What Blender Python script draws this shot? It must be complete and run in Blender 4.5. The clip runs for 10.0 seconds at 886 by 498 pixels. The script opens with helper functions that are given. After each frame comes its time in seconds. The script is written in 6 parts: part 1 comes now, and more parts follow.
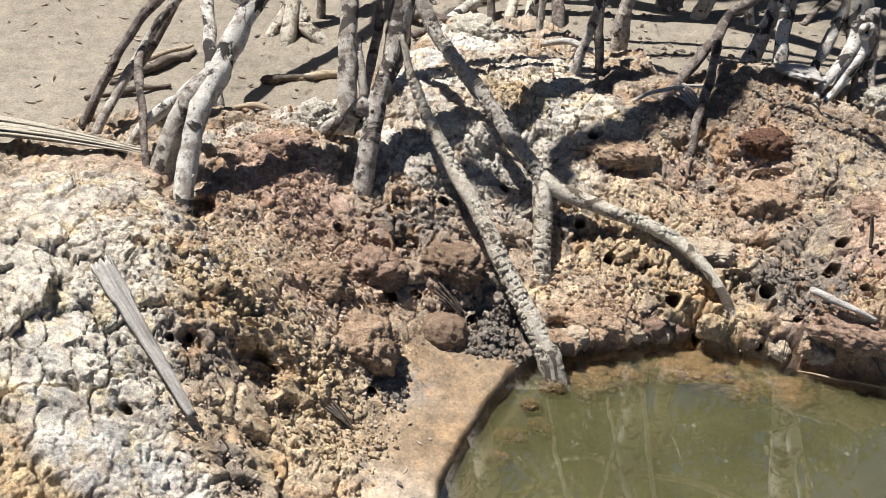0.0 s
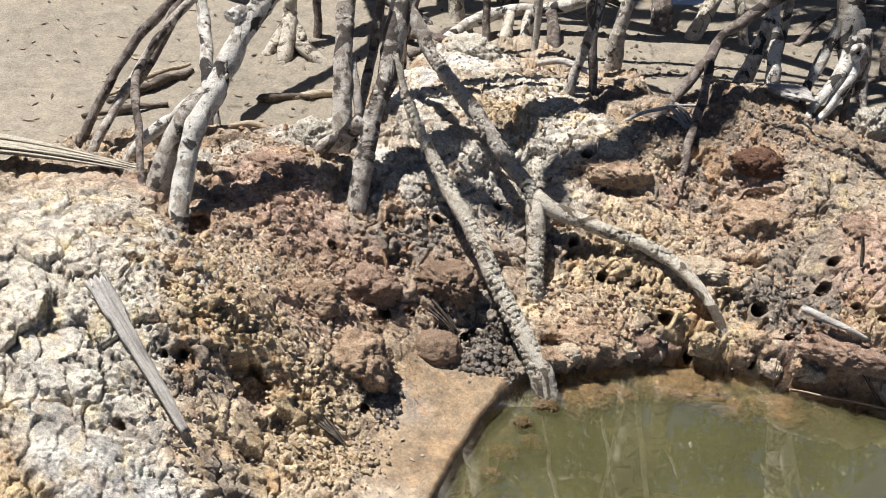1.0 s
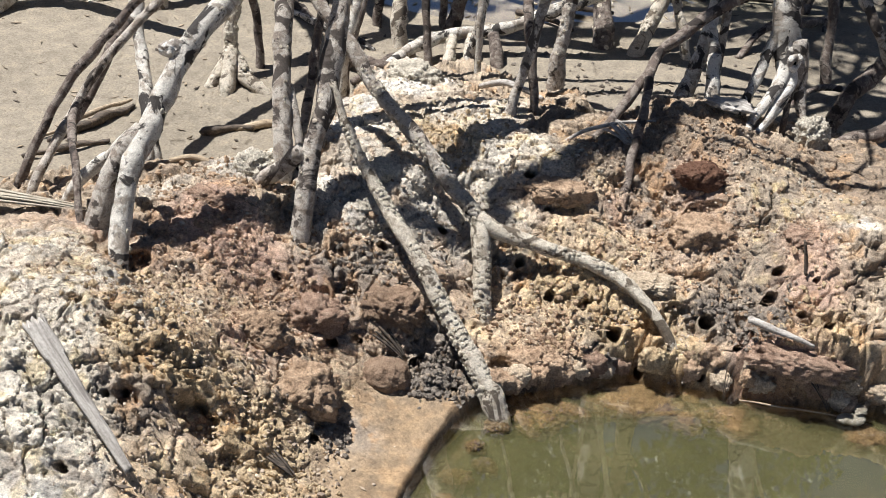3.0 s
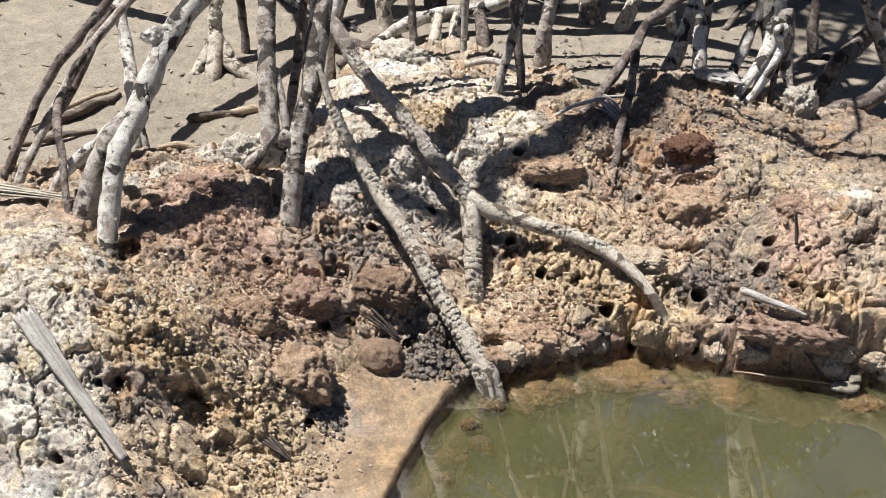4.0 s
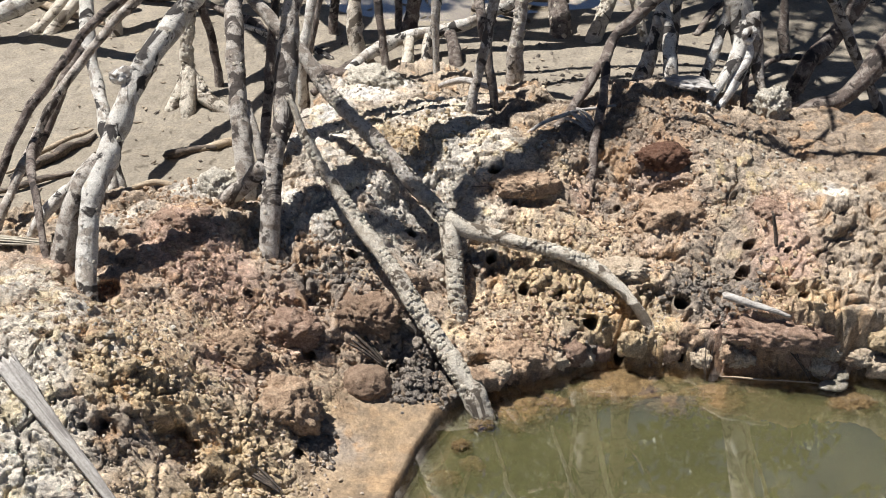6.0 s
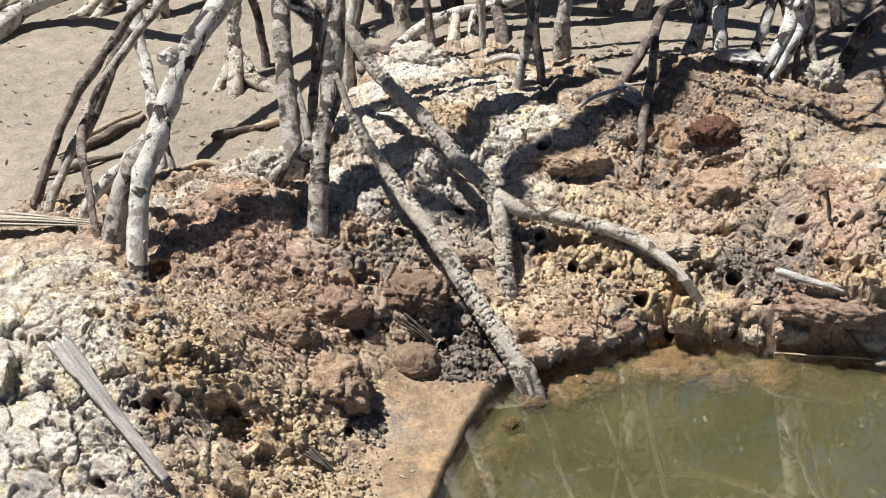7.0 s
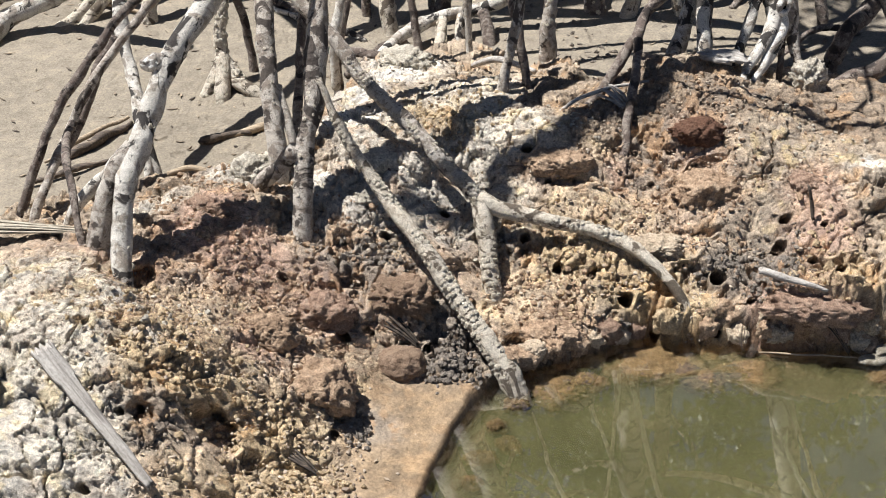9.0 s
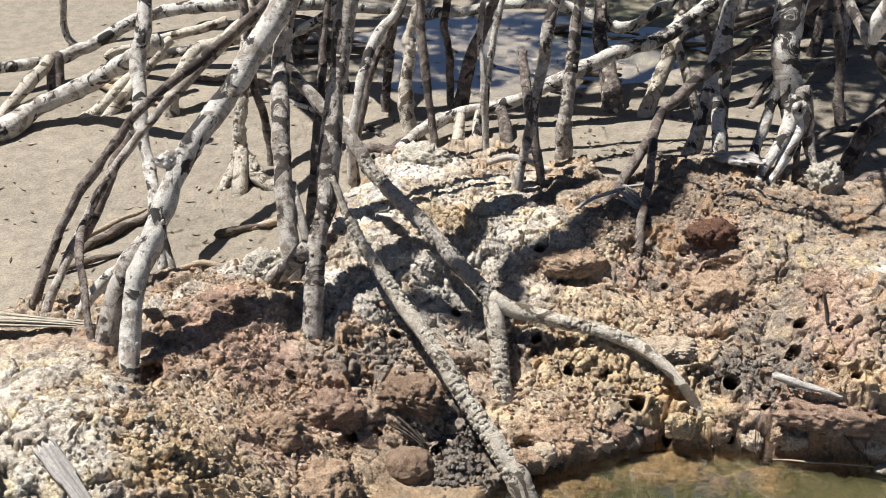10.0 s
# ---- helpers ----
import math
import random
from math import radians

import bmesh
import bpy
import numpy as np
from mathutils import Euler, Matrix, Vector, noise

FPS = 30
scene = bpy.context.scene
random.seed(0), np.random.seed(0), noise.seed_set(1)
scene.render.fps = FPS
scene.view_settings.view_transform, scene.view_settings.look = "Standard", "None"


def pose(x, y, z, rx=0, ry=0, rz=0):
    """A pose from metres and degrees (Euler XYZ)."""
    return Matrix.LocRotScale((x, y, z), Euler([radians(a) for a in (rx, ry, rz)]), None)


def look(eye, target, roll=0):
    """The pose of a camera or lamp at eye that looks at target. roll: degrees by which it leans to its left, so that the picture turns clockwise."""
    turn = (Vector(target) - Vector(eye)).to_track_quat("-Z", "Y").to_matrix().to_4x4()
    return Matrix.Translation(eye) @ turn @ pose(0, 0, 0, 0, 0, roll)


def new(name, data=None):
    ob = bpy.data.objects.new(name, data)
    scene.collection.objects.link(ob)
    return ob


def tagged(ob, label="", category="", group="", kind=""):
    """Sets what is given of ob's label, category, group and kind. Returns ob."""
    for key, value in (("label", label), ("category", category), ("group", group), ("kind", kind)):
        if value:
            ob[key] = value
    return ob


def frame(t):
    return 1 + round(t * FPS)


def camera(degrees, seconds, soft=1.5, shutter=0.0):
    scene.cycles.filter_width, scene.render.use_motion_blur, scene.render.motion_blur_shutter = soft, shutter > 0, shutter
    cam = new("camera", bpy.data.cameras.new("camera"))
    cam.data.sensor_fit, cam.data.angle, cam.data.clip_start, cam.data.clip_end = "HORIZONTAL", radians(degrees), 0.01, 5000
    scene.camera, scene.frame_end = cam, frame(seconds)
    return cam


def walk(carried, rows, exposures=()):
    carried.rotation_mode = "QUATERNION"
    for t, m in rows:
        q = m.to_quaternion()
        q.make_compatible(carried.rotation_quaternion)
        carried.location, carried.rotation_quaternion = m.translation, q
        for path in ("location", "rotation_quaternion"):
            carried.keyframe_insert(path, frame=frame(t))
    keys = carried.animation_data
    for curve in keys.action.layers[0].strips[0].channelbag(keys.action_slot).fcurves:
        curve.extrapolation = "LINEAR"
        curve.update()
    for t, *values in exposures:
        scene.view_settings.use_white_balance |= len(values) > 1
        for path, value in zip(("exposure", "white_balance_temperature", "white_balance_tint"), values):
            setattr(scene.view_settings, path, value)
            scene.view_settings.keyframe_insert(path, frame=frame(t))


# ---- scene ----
cam = camera(39.1, 10.0, soft=0.3)
PATH = [
    (0, (0.005, -0.109, 1.865), (-0.049, 1.524, 0.712), 7.0),
    (0.5, (0.002, -0.123, 1.871), (-0.059, 1.522, 0.735), 7.4),
    (1, (0.019, -0.125, 1.875), (-0.038, 1.525, 0.747), 7.1),
    (1.5, (0.023, -0.119, 1.875), (-0.016, 1.536, 0.752), 7.2),
    (2, (0.025, -0.111, 1.885), (-0.01, 1.563, 0.792), 6.7),
    (2.5, (0.051, -0.113, 1.882), (0.03, 1.568, 0.798), 6.3),
    (4, (0.079, -0.111, 1.874), (0.082, 1.548, 0.758), 4.2),
    (4.5, (0.095, -0.112, 1.889), (0.096, 1.554, 0.782), 3.5),
    (5, (0.112, -0.114, 1.889), (0.116, 1.562, 0.799), 2.1),
    (6.5, (0.11, -0.101, 1.877), (0.103, 1.573, 0.782), 0.3),
    (7, (0.107, -0.1, 1.873), (0.044, 1.557, 0.754), -0.9),
    (7.5, (0.116, -0.1, 1.876), (0.045, 1.555, 0.755), -1.0),
    (8, (0.128, -0.103, 1.879), (0.067, 1.554, 0.76), -0.9),
    (8.5, (0.134, -0.108, 1.879), (0.078, 1.55, 0.762), -1.0),
    (9, (0.144, -0.105, 1.881), (0.081, 1.553, 0.764), -1.5),
    (9.5, (0.17, -0.088, 1.893), (0.097, 1.595, 0.816), -1.7),
    (10, (0.177, -0.077, 1.901), (0.074, 1.652, 0.902), -1.3),
]
walk(cam, [(t, look(eye, target, roll)) for t, eye, target, roll in PATH])

# ---------------------------------------------------------------- light
SUN_EL, SUN_AZ = radians(63.8), math.atan2(-0.914, 0.406)
world = bpy.data.worlds.new("world")
scene.world = world
world.use_nodes = True
wn = world.node_tree.nodes
sky = wn.new("ShaderNodeTexSky")
sky.sky_type, sky.sun_disc = "NISHITA", False
sky.sun_elevation, sky.sun_rotation = SUN_EL, SUN_AZ
sky.air_density, sky.dust_density = 0.45, 0.3
wn["Background"].inputs["Strength"].default_value = 0.05
world.node_tree.links.new(sky.outputs[0], wn["Background"].inputs["Color"])
sun = new("sun", bpy.data.lights.new("sun", "SUN"))
sun.data.energy, sun.data.angle, sun.data.color = 5.0, radians(0.53), (1.0, 0.98, 0.96)
sun.matrix_world = look((0, 0, 0), (0.914 * math.cos(SUN_EL), -0.406 * math.cos(SUN_EL), -math.sin(SUN_EL)))
scene.view_settings.exposure = 0.87


# ---------------------------------------------------------------- materials
def node_material(name):
    m = bpy.data.materials.new(name)
    m.use_nodes = True
    nt = m.node_tree
    return m, nt, nt.nodes["Principled BSDF"]


def link(nt, a, b):
    nt.links.new(a, b)


def noise_node(nt, scale, detail=6.0, rough=0.6, coords=None, distortion=0.0):
    n = nt.nodes.new("ShaderNodeTexNoise")
    n.inputs["Scale"].default_value, n.inputs["Detail"].default_value = scale, detail
    n.inputs["Roughness"].default_value, n.inputs["Distortion"].default_value = rough, distortion
    if coords is not None:
        link(nt, coords, n.inputs["Vector"])
    return n


def ramp_node(nt, fac, stops):
    r = nt.nodes.new("ShaderNodeValToRGB")
    while len(r.color_ramp.elements) < len(stops):
        r.color_ramp.elements.new(0.5)
    for e, (at, col) in zip(r.color_ramp.elements, stops):
        e.position, e.color = at, (*col, 1) if len(col) == 3 else col
    link(nt, fac, r.inputs["Fac"])
    return r


def mix_node(nt, kind, fac, a, b):
    m = nt.nodes.new("ShaderNodeMix")
    m.data_type, m.blend_type = "RGBA", kind
    for sock, val in ((m.inputs[0], fac), (m.inputs[6], a), (m.inputs[7], b)):
        if isinstance(val, (int, float)):
            sock.default_value = val
        elif isinstance(val, tuple):
            sock.default_value = (*val, 1)
        else:
            link(nt, val, sock)
    return m.outputs[2]


def bump_node(nt, height, strength, distance, normal=None):
    b = nt.nodes.new("ShaderNodeBump")
    b.inputs["Strength"].default_value, b.inputs["Distance"].default_value = strength, distance
    link(nt, height, b.inputs["Height"])
    if normal is not None:
        link(nt, normal, b.inputs["Normal"])
    return b.outputs["Normal"]


def grey(v):
    return (v, v, v)


def world_coords(nt):
    return nt.nodes.new("ShaderNodeNewGeometry").outputs["Position"]


def object_coords(nt):
    return nt.nodes.new("ShaderNodeTexCoord").outputs["Object"]


def soil_material():
    """Mud of the bank: its own colour patches, crumbs, salt bloom, fine grain; wet along the waterline."""
    m, nt, bsdf = node_material("bank_mud")
    p = world_coords(nt)
    soil = nt.nodes.new("ShaderNodeAttribute")
    soil.attribute_name = "soil"
    wet = nt.nodes.new("ShaderNodeAttribute")
    wet.attribute_name = "wet"
    grain = nt.nodes.new("ShaderNodeAttribute")
    grain.attribute_name = "grain"

    def share(v):
        k = nt.nodes.new("ShaderNodeMath")
        k.operation, k.inputs[1].default_value = "MULTIPLY", v
        link(nt, grain.outputs["Fac"], k.inputs[0])
        return k.outputs[0]

    n1, n2, n3 = noise_node(nt, 22, 8, 0.65, p), noise_node(nt, 130, 6, 0.7, p), noise_node(nt, 480, 3, 0.6, p)
    c = mix_node(nt, "MULTIPLY", share(0.85), soil.outputs["Color"], ramp_node(nt, n1.outputs["Fac"], [(0.3, (0.55, 0.52, 0.5)), (0.5, grey(0.98)), (0.7, (1.4, 1.36, 1.26))]).outputs["Color"])
    c = mix_node(nt, "MULTIPLY", share(0.9), c, ramp_node(nt, n2.outputs["Fac"], [(0.34, (0.38, 0.35, 0.33)), (0.46, grey(0.9)), (0.56, grey(1.05)), (0.68, (1.55, 1.5, 1.42))]).outputs["Color"])
    c = mix_node(nt, "MULTIPLY", share(0.6), c, ramp_node(nt, n3.outputs["Fac"], [(0.36, grey(0.45)), (0.64, grey(1.45))]).outputs["Color"])
    wetcol = mix_node(nt, "MULTIPLY", 1.0, c, (0.52, 0.47, 0.40))
    c = mix_node(nt, "MIX", wet.outputs["Fac"], c, wetcol)
    link(nt, c, bsdf.inputs["Base Color"])
    r = nt.nodes.new("ShaderNodeMapRange")
    r.inputs["To Min"].default_value, r.inputs["To Max"].default_value = 0.92, 0.35
    link(nt, wet.outputs["Fac"], r.inputs["Value"])
    link(nt, r.outputs[0], bsdf.inputs["Roughness"])
    bsdf.inputs["Specular IOR Level"].default_value = 0.25
    chip = noise_node(nt, 60, 8, 0.72, p, 0.3)
    b = bump_node(nt, chip.outputs["Fac"], 0.9, 0.011)
    b = bump_node(nt, n2.outputs["Fac"], 0.8, 0.005, b)
    b = bump_node(nt, n3.outputs["Fac"], 0.7, 0.0025, b)
    for n in nt.nodes:
        if n.bl_idname == "ShaderNodeBump":
            link(nt, share(n.inputs["Strength"].default_value), n.inputs["Strength"])
    link(nt, b, bsdf.inputs["Normal"])
    return m


def earth_material(name, dark, mid, light, scale=45, rough=0.95, fibre=False):
    m, nt, bsdf = node_material(name)
    p = object_coords(nt)
    n1, n2 = noise_node(nt, scale, 8, 0.7, p, 0.4), noise_node(nt, scale * 6, 5, 0.65, p)
    c = ramp_node(nt, n1.outputs["Fac"], [(0.3, dark), (0.5, mid), (0.72, light)]).outputs["Color"]
    c = mix_node(nt, "MULTIPLY", 0.8, c, ramp_node(nt, n2.outputs["Fac"], [(0.33, grey(0.5)), (0.68, grey(1.4))]).outputs["Color"])
    info = nt.nodes.new("ShaderNodeObjectInfo")
    c = mix_node(nt, "MULTIPLY", 0.5, c, ramp_node(nt, info.outputs["Random"], [(0.0, grey(0.75)), (1.0, grey(1.2))]).outputs["Color"])
    link(nt, c, bsdf.inputs["Base Color"])
    bsdf.inputs["Roughness"].default_value = rough
    bsdf.inputs["Specular IOR Level"].default_value = 0.25
    height = n2.outputs["Fac"]
    if fibre:
        w = noise_node(nt, scale * 3, 4, 0.7, p, 3.0)
        height = w.outputs["Fac"]
    link(nt, bump_node(nt, height, 0.9, 0.008, bump_node(nt, n1.outputs["Fac"], 0.8, 0.012)), bsdf.inputs["Normal"])
    return m


def bark_material(name, base, patch, stain, scale=28, patch_at=0.5):
    """Root bark: base colour, pale lichen or salt patches, dark stains, ring wrinkles along the length."""
    m, nt, bsdf = node_material(name)
    p = world_coords(nt)
    along = nt.nodes.new("ShaderNodeAttribute")
    along.attribute_name = "along"
    big, mid, fine = noise_node(nt, scale, 6, 0.65, p, 0.6), noise_node(nt, scale * 3.3, 7, 0.7, p), noise_node(nt, 420, 4, 0.6, p)
    c = mix_node(nt, "MIX", ramp_node(nt, big.outputs["Fac"], [(patch_at - 0.05, grey(0)), (patch_at + 0.06, grey(1))]).outputs["Color"], base, patch)
    c = mix_node(nt, "MIX", ramp_node(nt, mid.outputs["Fac"], [(0.32, grey(0.95)), (0.42, grey(0))]).outputs["Color"], c, stain)
    blot = noise_node(nt, 14, 5, 0.62, p, 0.8)
    c = mix_node(nt, "MIX", ramp_node(nt, blot.outputs["Fac"], [(0.425, grey(1.0)), (0.465, grey(0))]).outputs["Color"], c, stain)
    c = mix_node(nt, "MULTIPLY", 0.55, c, ramp_node(nt, fine.outputs["Fac"], [(0.36, grey(0.45)), (0.64, grey(1.35))]).outputs["Color"])
    link(nt, c, bsdf.inputs["Base Color"])
    bsdf.inputs["Roughness"].default_value = 0.85
    bsdf.inputs["Specular IOR Level"].default_value = 0.3
    ring = nt.nodes.new("ShaderNodeTexWave")
    ring.inputs["Scale"].default_value, ring.inputs["Distortion"].default_value = 16.0, 6.0
    ring.inputs["Detail"].default_value = 3.0
    comb = nt.nodes.new("ShaderNodeCombineXYZ")
    link(nt, along.outputs["Fac"], comb.inputs["X"])
    link(nt, comb.outputs[0], ring.inputs["Vector"])
    b = bump_node(nt, ring.outputs["Fac"], 0.22, 0.003)
    b = bump_node(nt, mid.outputs["Fac"], 1.0, 0.010, b)
    link(nt, bump_node(nt, fine.outputs["Fac"], 0.5, 0.002, b), bsdf.inputs["Normal"])
    return m


def wood_material(name, a, b, c, stretch=(4, 60, 60)):
    m, nt, bsdf = node_material(name)
    p = object_coords(nt)
    mp = nt.nodes.new("ShaderNodeMapping")
    mp.inputs["Scale"].default_value = stretch
    link(nt, p, mp.inputs["Vector"])
    n1, n2 = noise_node(nt, 2.0, 7, 0.7, mp.outputs[0], 0.5), noise_node(nt, 260, 4, 0.6, p)
    col = ramp_node(nt, n1.outputs["Fac"], [(0.3, a), (0.5, b), (0.7, c)]).outputs["Color"]
    col = mix_node(nt, "MULTIPLY", 0.6, col, ramp_node(nt, n2.outputs["Fac"], [(0.35, grey(0.6)), (0.65, grey(1.25))]).outputs["Color"])
    link(nt, col, bsdf.inputs["Base Color"])
    bsdf.inputs["Roughness"].default_value = 0.85
    link(nt, bump_node(nt, n1.outputs["Fac"], 0.9, 0.004), bsdf.inputs["Normal"])
    return m


def leaf_material(name, a, b, rough=0.55):
    m, nt, bsdf = node_material(name)
    geo = nt.nodes.new("ShaderNodeNewGeometry")
    c = ramp_node(nt, geo.outputs["Random Per Island"], [(0.0, a), (1.0, b)]).outputs["Color"]
    link(nt, c, bsdf.inputs["Base Color"])
    bsdf.inputs["Roughness"].default_value = rough
    return m


def water_material():
    """Clear surface with faint ripples; the silt below gives the colour."""
    m, nt, bsdf = node_material("pool_water")
    bsdf.inputs["Base Color"].default_value = (0.96, 0.95, 0.90, 1)
    bsdf.inputs["Roughness"].default_value = 0.015
    bsdf.inputs["IOR"].default_value = 1.33
    bsdf.inputs["Transmission Weight"].default_value = 1.0
    bsdf.inputs["Coat Weight"].default_value = 1.0
    bsdf.inputs["Coat IOR"].default_value = 2.6
    bsdf.inputs["Coat Roughness"].default_value = 0.01
    p = world_coords(nt)
    n = noise_node(nt, 9, 3, 0.5, p)
    link(nt, bump_node(nt, n.outputs["Fac"], 0.09, 0.02), bsdf.inputs["Normal"])
    return m


def murk_material():
    """Suspended silt: a thin veil that hides what lies deeper."""
    m, nt, bsdf = node_material("suspended_silt")
    p = world_coords(nt)
    n = noise_node(nt, 5, 3, 0.5, p)
    c = ramp_node(nt, n.outputs["Fac"], [(0.3, (0.080, 0.078, 0.036)), (0.7, (0.120, 0.112, 0.052))]).outputs["Color"]
    diffuse, clear, mix = nt.nodes.new("ShaderNodeBsdfDiffuse"), nt.nodes.new("ShaderNodeBsdfTransparent"), nt.nodes.new("ShaderNodeMixShader")
    link(nt, c, diffuse.inputs["Color"])
    mix.inputs[0].default_value = 0.33
    link(nt, clear.outputs[0], mix.inputs[1])
    link(nt, diffuse.outputs[0], mix.inputs[2])
    link(nt, mix.outputs[0], nt.nodes["Material Output"].inputs["Surface"])
    return m


MUD = soil_material()
MURK = murk_material()
WATER = water_material()
BARK_PALE = bark_material("bark_pale", (0.33, 0.285, 0.235), (0.64, 0.605, 0.54), (0.05, 0.044, 0.04), 24, 0.46)
BARK_GREY = bark_material("bark_grey", (0.30, 0.25, 0.205), (0.55, 0.50, 0.435), (0.085, 0.07, 0.06), 34, 0.48)
BARK_WHITE = bark_material("bark_white", (0.62, 0.58, 0.51), (0.78, 0.75, 0.69), (0.32, 0.28, 0.24), 30, 0.45)
BARK_BROWN = bark_material("bark_brown", (0.155, 0.12, 0.10), (0.31, 0.265, 0.225), (0.05, 0.04, 0.035), 40, 0.52)
BARK_CRUST = bark_material("bark_mud_crusted", (0.50, 0.425, 0.33), (0.70, 0.63, 0.52), (0.15, 0.12, 0.09), 46, 0.45)
# near-black colour that stands in for the shade inside the knot's hollow
HOLLOW_SHADE = earth_material("hollow_shade_black", (0.006, 0.005, 0.004), (0.012, 0.01, 0.008), (0.03, 0.025, 0.02), 80)
BARNACLE = earth_material("barnacle_crust", (0.38, 0.32, 0.24), (0.63, 0.565, 0.455), (0.76, 0.71, 0.61), 60, 0.8)
DEADWOOD = wood_material("weathered_wood", (0.15, 0.13, 0.115), (0.37, 0.34, 0.305), (0.55, 0.52, 0.475))
DARKWOOD = wood_material("dark_driftwood", (0.03, 0.025, 0.02), (0.085, 0.065, 0.05), (0.24, 0.18, 0.125))
TANWOOD = wood_material("tan_driftwood", (0.14, 0.10, 0.065), (0.36, 0.28, 0.19), (0.5, 0.42, 0.31))
FROND = wood_material("dry_frond", (0.20, 0.17, 0.125), (0.38, 0.335, 0.26), (0.52, 0.48, 0.39), (2, 90, 90))
RED = earth_material("red_fibrous_mud", (0.19, 0.115, 0.08), (0.43, 0.29, 0.21), (0.60, 0.45, 0.34), 50, 0.97, True)
PEAT = earth_material("dark_peat", (0.07, 0.036, 0.024), (0.19, 0.10, 0.065), (0.32, 0.19, 0.13), 55, 0.97, True)
BROWN = earth_material("brown_mud", (0.21, 0.137, 0.09), (0.45, 0.315, 0.21), (0.62, 0.47, 0.335), 36)
GRIT = leaf_material("mud_grit", (0.16, 0.115, 0.085), (0.52, 0.44, 0.345), 0.95)
ROUNDBROWN = earth_material("matted_brown_mud", (0.19, 0.125, 0.085), (0.37, 0.255, 0.175), (0.50, 0.37, 0.265), 60, 0.97, True)
OCHRE = earth_material("ochre_mud", (0.30, 0.215, 0.13), (0.54, 0.41, 0.255), (0.68, 0.56, 0.39), 40)
TAN = earth_material("tan_mud", (0.30, 0.235, 0.165), (0.55, 0.44, 0.32), (0.68, 0.58, 0.445), 38)
PALE = earth_material("pale_mud", (0.36, 0.315, 0.25), (0.56, 0.51, 0.42), (0.72, 0.67, 0.58), 34)
GREYMUD = earth_material("dark_pellet_mud", (0.15, 0.126, 0.104), (0.28, 0.24, 0.20), (0.42, 0.37, 0.315), 60)
ALGAE = earth_material("silted_stone", (0.085, 0.058, 0.028), (0.165, 0.108, 0.05), (0.24, 0.165, 0.08), 30)
LEAF = leaf_material("mangrove_leaf", (0.03, 0.065, 0.018), (0.09, 0.14, 0.035))
LITTER = leaf_material("leaf_litter", (0.05, 0.038, 0.03), (0.34, 0.27, 0.19), 0.85)
FIBRE = leaf_material("fine_root", (0.13, 0.07, 0.045), (0.50, 0.36, 0.25), 0.85)
SHELL = earth_material("oyster_shell", (0.22, 0.185, 0.13), (0.42, 0.375, 0.29), (0.62, 0.58, 0.50), 70, 0.7)
# ---------------------------------------------------------------- terrain
DICE = np.random.RandomState(5).rand(1 << 20).astype(np.float32)


def hashed(ix, iy, seed):
    i, j = (ix.astype(np.int32) + seed * 389) & 1023, (iy.astype(np.int32) + seed * 751) & 1023
    return DICE[(i << 10) | j]


def value_noise(x, y, size, seed=0):
    x, y = x / size, y / size
    ix, iy = np.floor(x), np.floor(y)
    fx, fy = x - ix, y - iy
    fx, fy = fx * fx * fx * (fx * (fx * 6 - 15) + 10), fy * fy * fy * (fy * (fy * 6 - 15) + 10)
    a, b = hashed(ix, iy, seed), hashed(ix + 1, iy, seed)
    c, d = hashed(ix, iy + 1, seed), hashed(ix + 1, iy + 1, seed)
    return (a + (b - a) * fx) * (1 - fy) + (c + (d - c) * fx) * fy


def fbm(x, y, size, octaves=4, seed=0):
    total, amp, norm = 0, 1.0, 0
    for k in range(octaves):
        total = total + amp * value_noise(x + 3.1 * k, y - 1.7 * k, size / 2 ** k, seed + k)
        norm += amp
        amp *= 0.55
    return total / norm


def cells(x, y, size, seed=0):
    """Distance to the nearest and second cell centre, in cells, the cell's random number, and a broken facet: each cell tilted its own way."""
    x, y = x / size, y / size
    ix, iy = np.floor(x), np.floor(y)
    f1, f2, own, ox, oy = np.full_like(x, 9.0), np.full_like(x, 9.0), np.zeros_like(x), np.zeros_like(x), np.zeros_like(x)
    for dx in (-1, 0, 1):
        for dy in (-1, 0, 1):
            jx, jy = ix + dx, iy + dy
            rx, ry = hashed(jx, jy, seed), hashed(jx, jy, seed + 11)
            px, py = jx + rx - x, jy + ry - y
            d = np.hypot(px, py)
            closer = d < f1
            f2 = np.where(closer, f1, np.minimum(f2, d))
            own = np.where(closer, (rx * 7.13 + ry * 3.71) % 1.0, own)
            ox, oy = np.where(closer, px, ox), np.where(closer, py, oy)
            f1 = np.where(closer, d, f1)
    turn = own * 40.0
    return f1, f2, own, ox * np.cos(turn) + oy * np.sin(turn)


def smooth(a, b, v):
    v = np.clip((v - a) / (b - a), 0, 1)
    return v * v * (3 - 2 * v)


HILLS = []


def hill(x, y, z, r=0.13):
    HILLS.append((x, y, z, r))


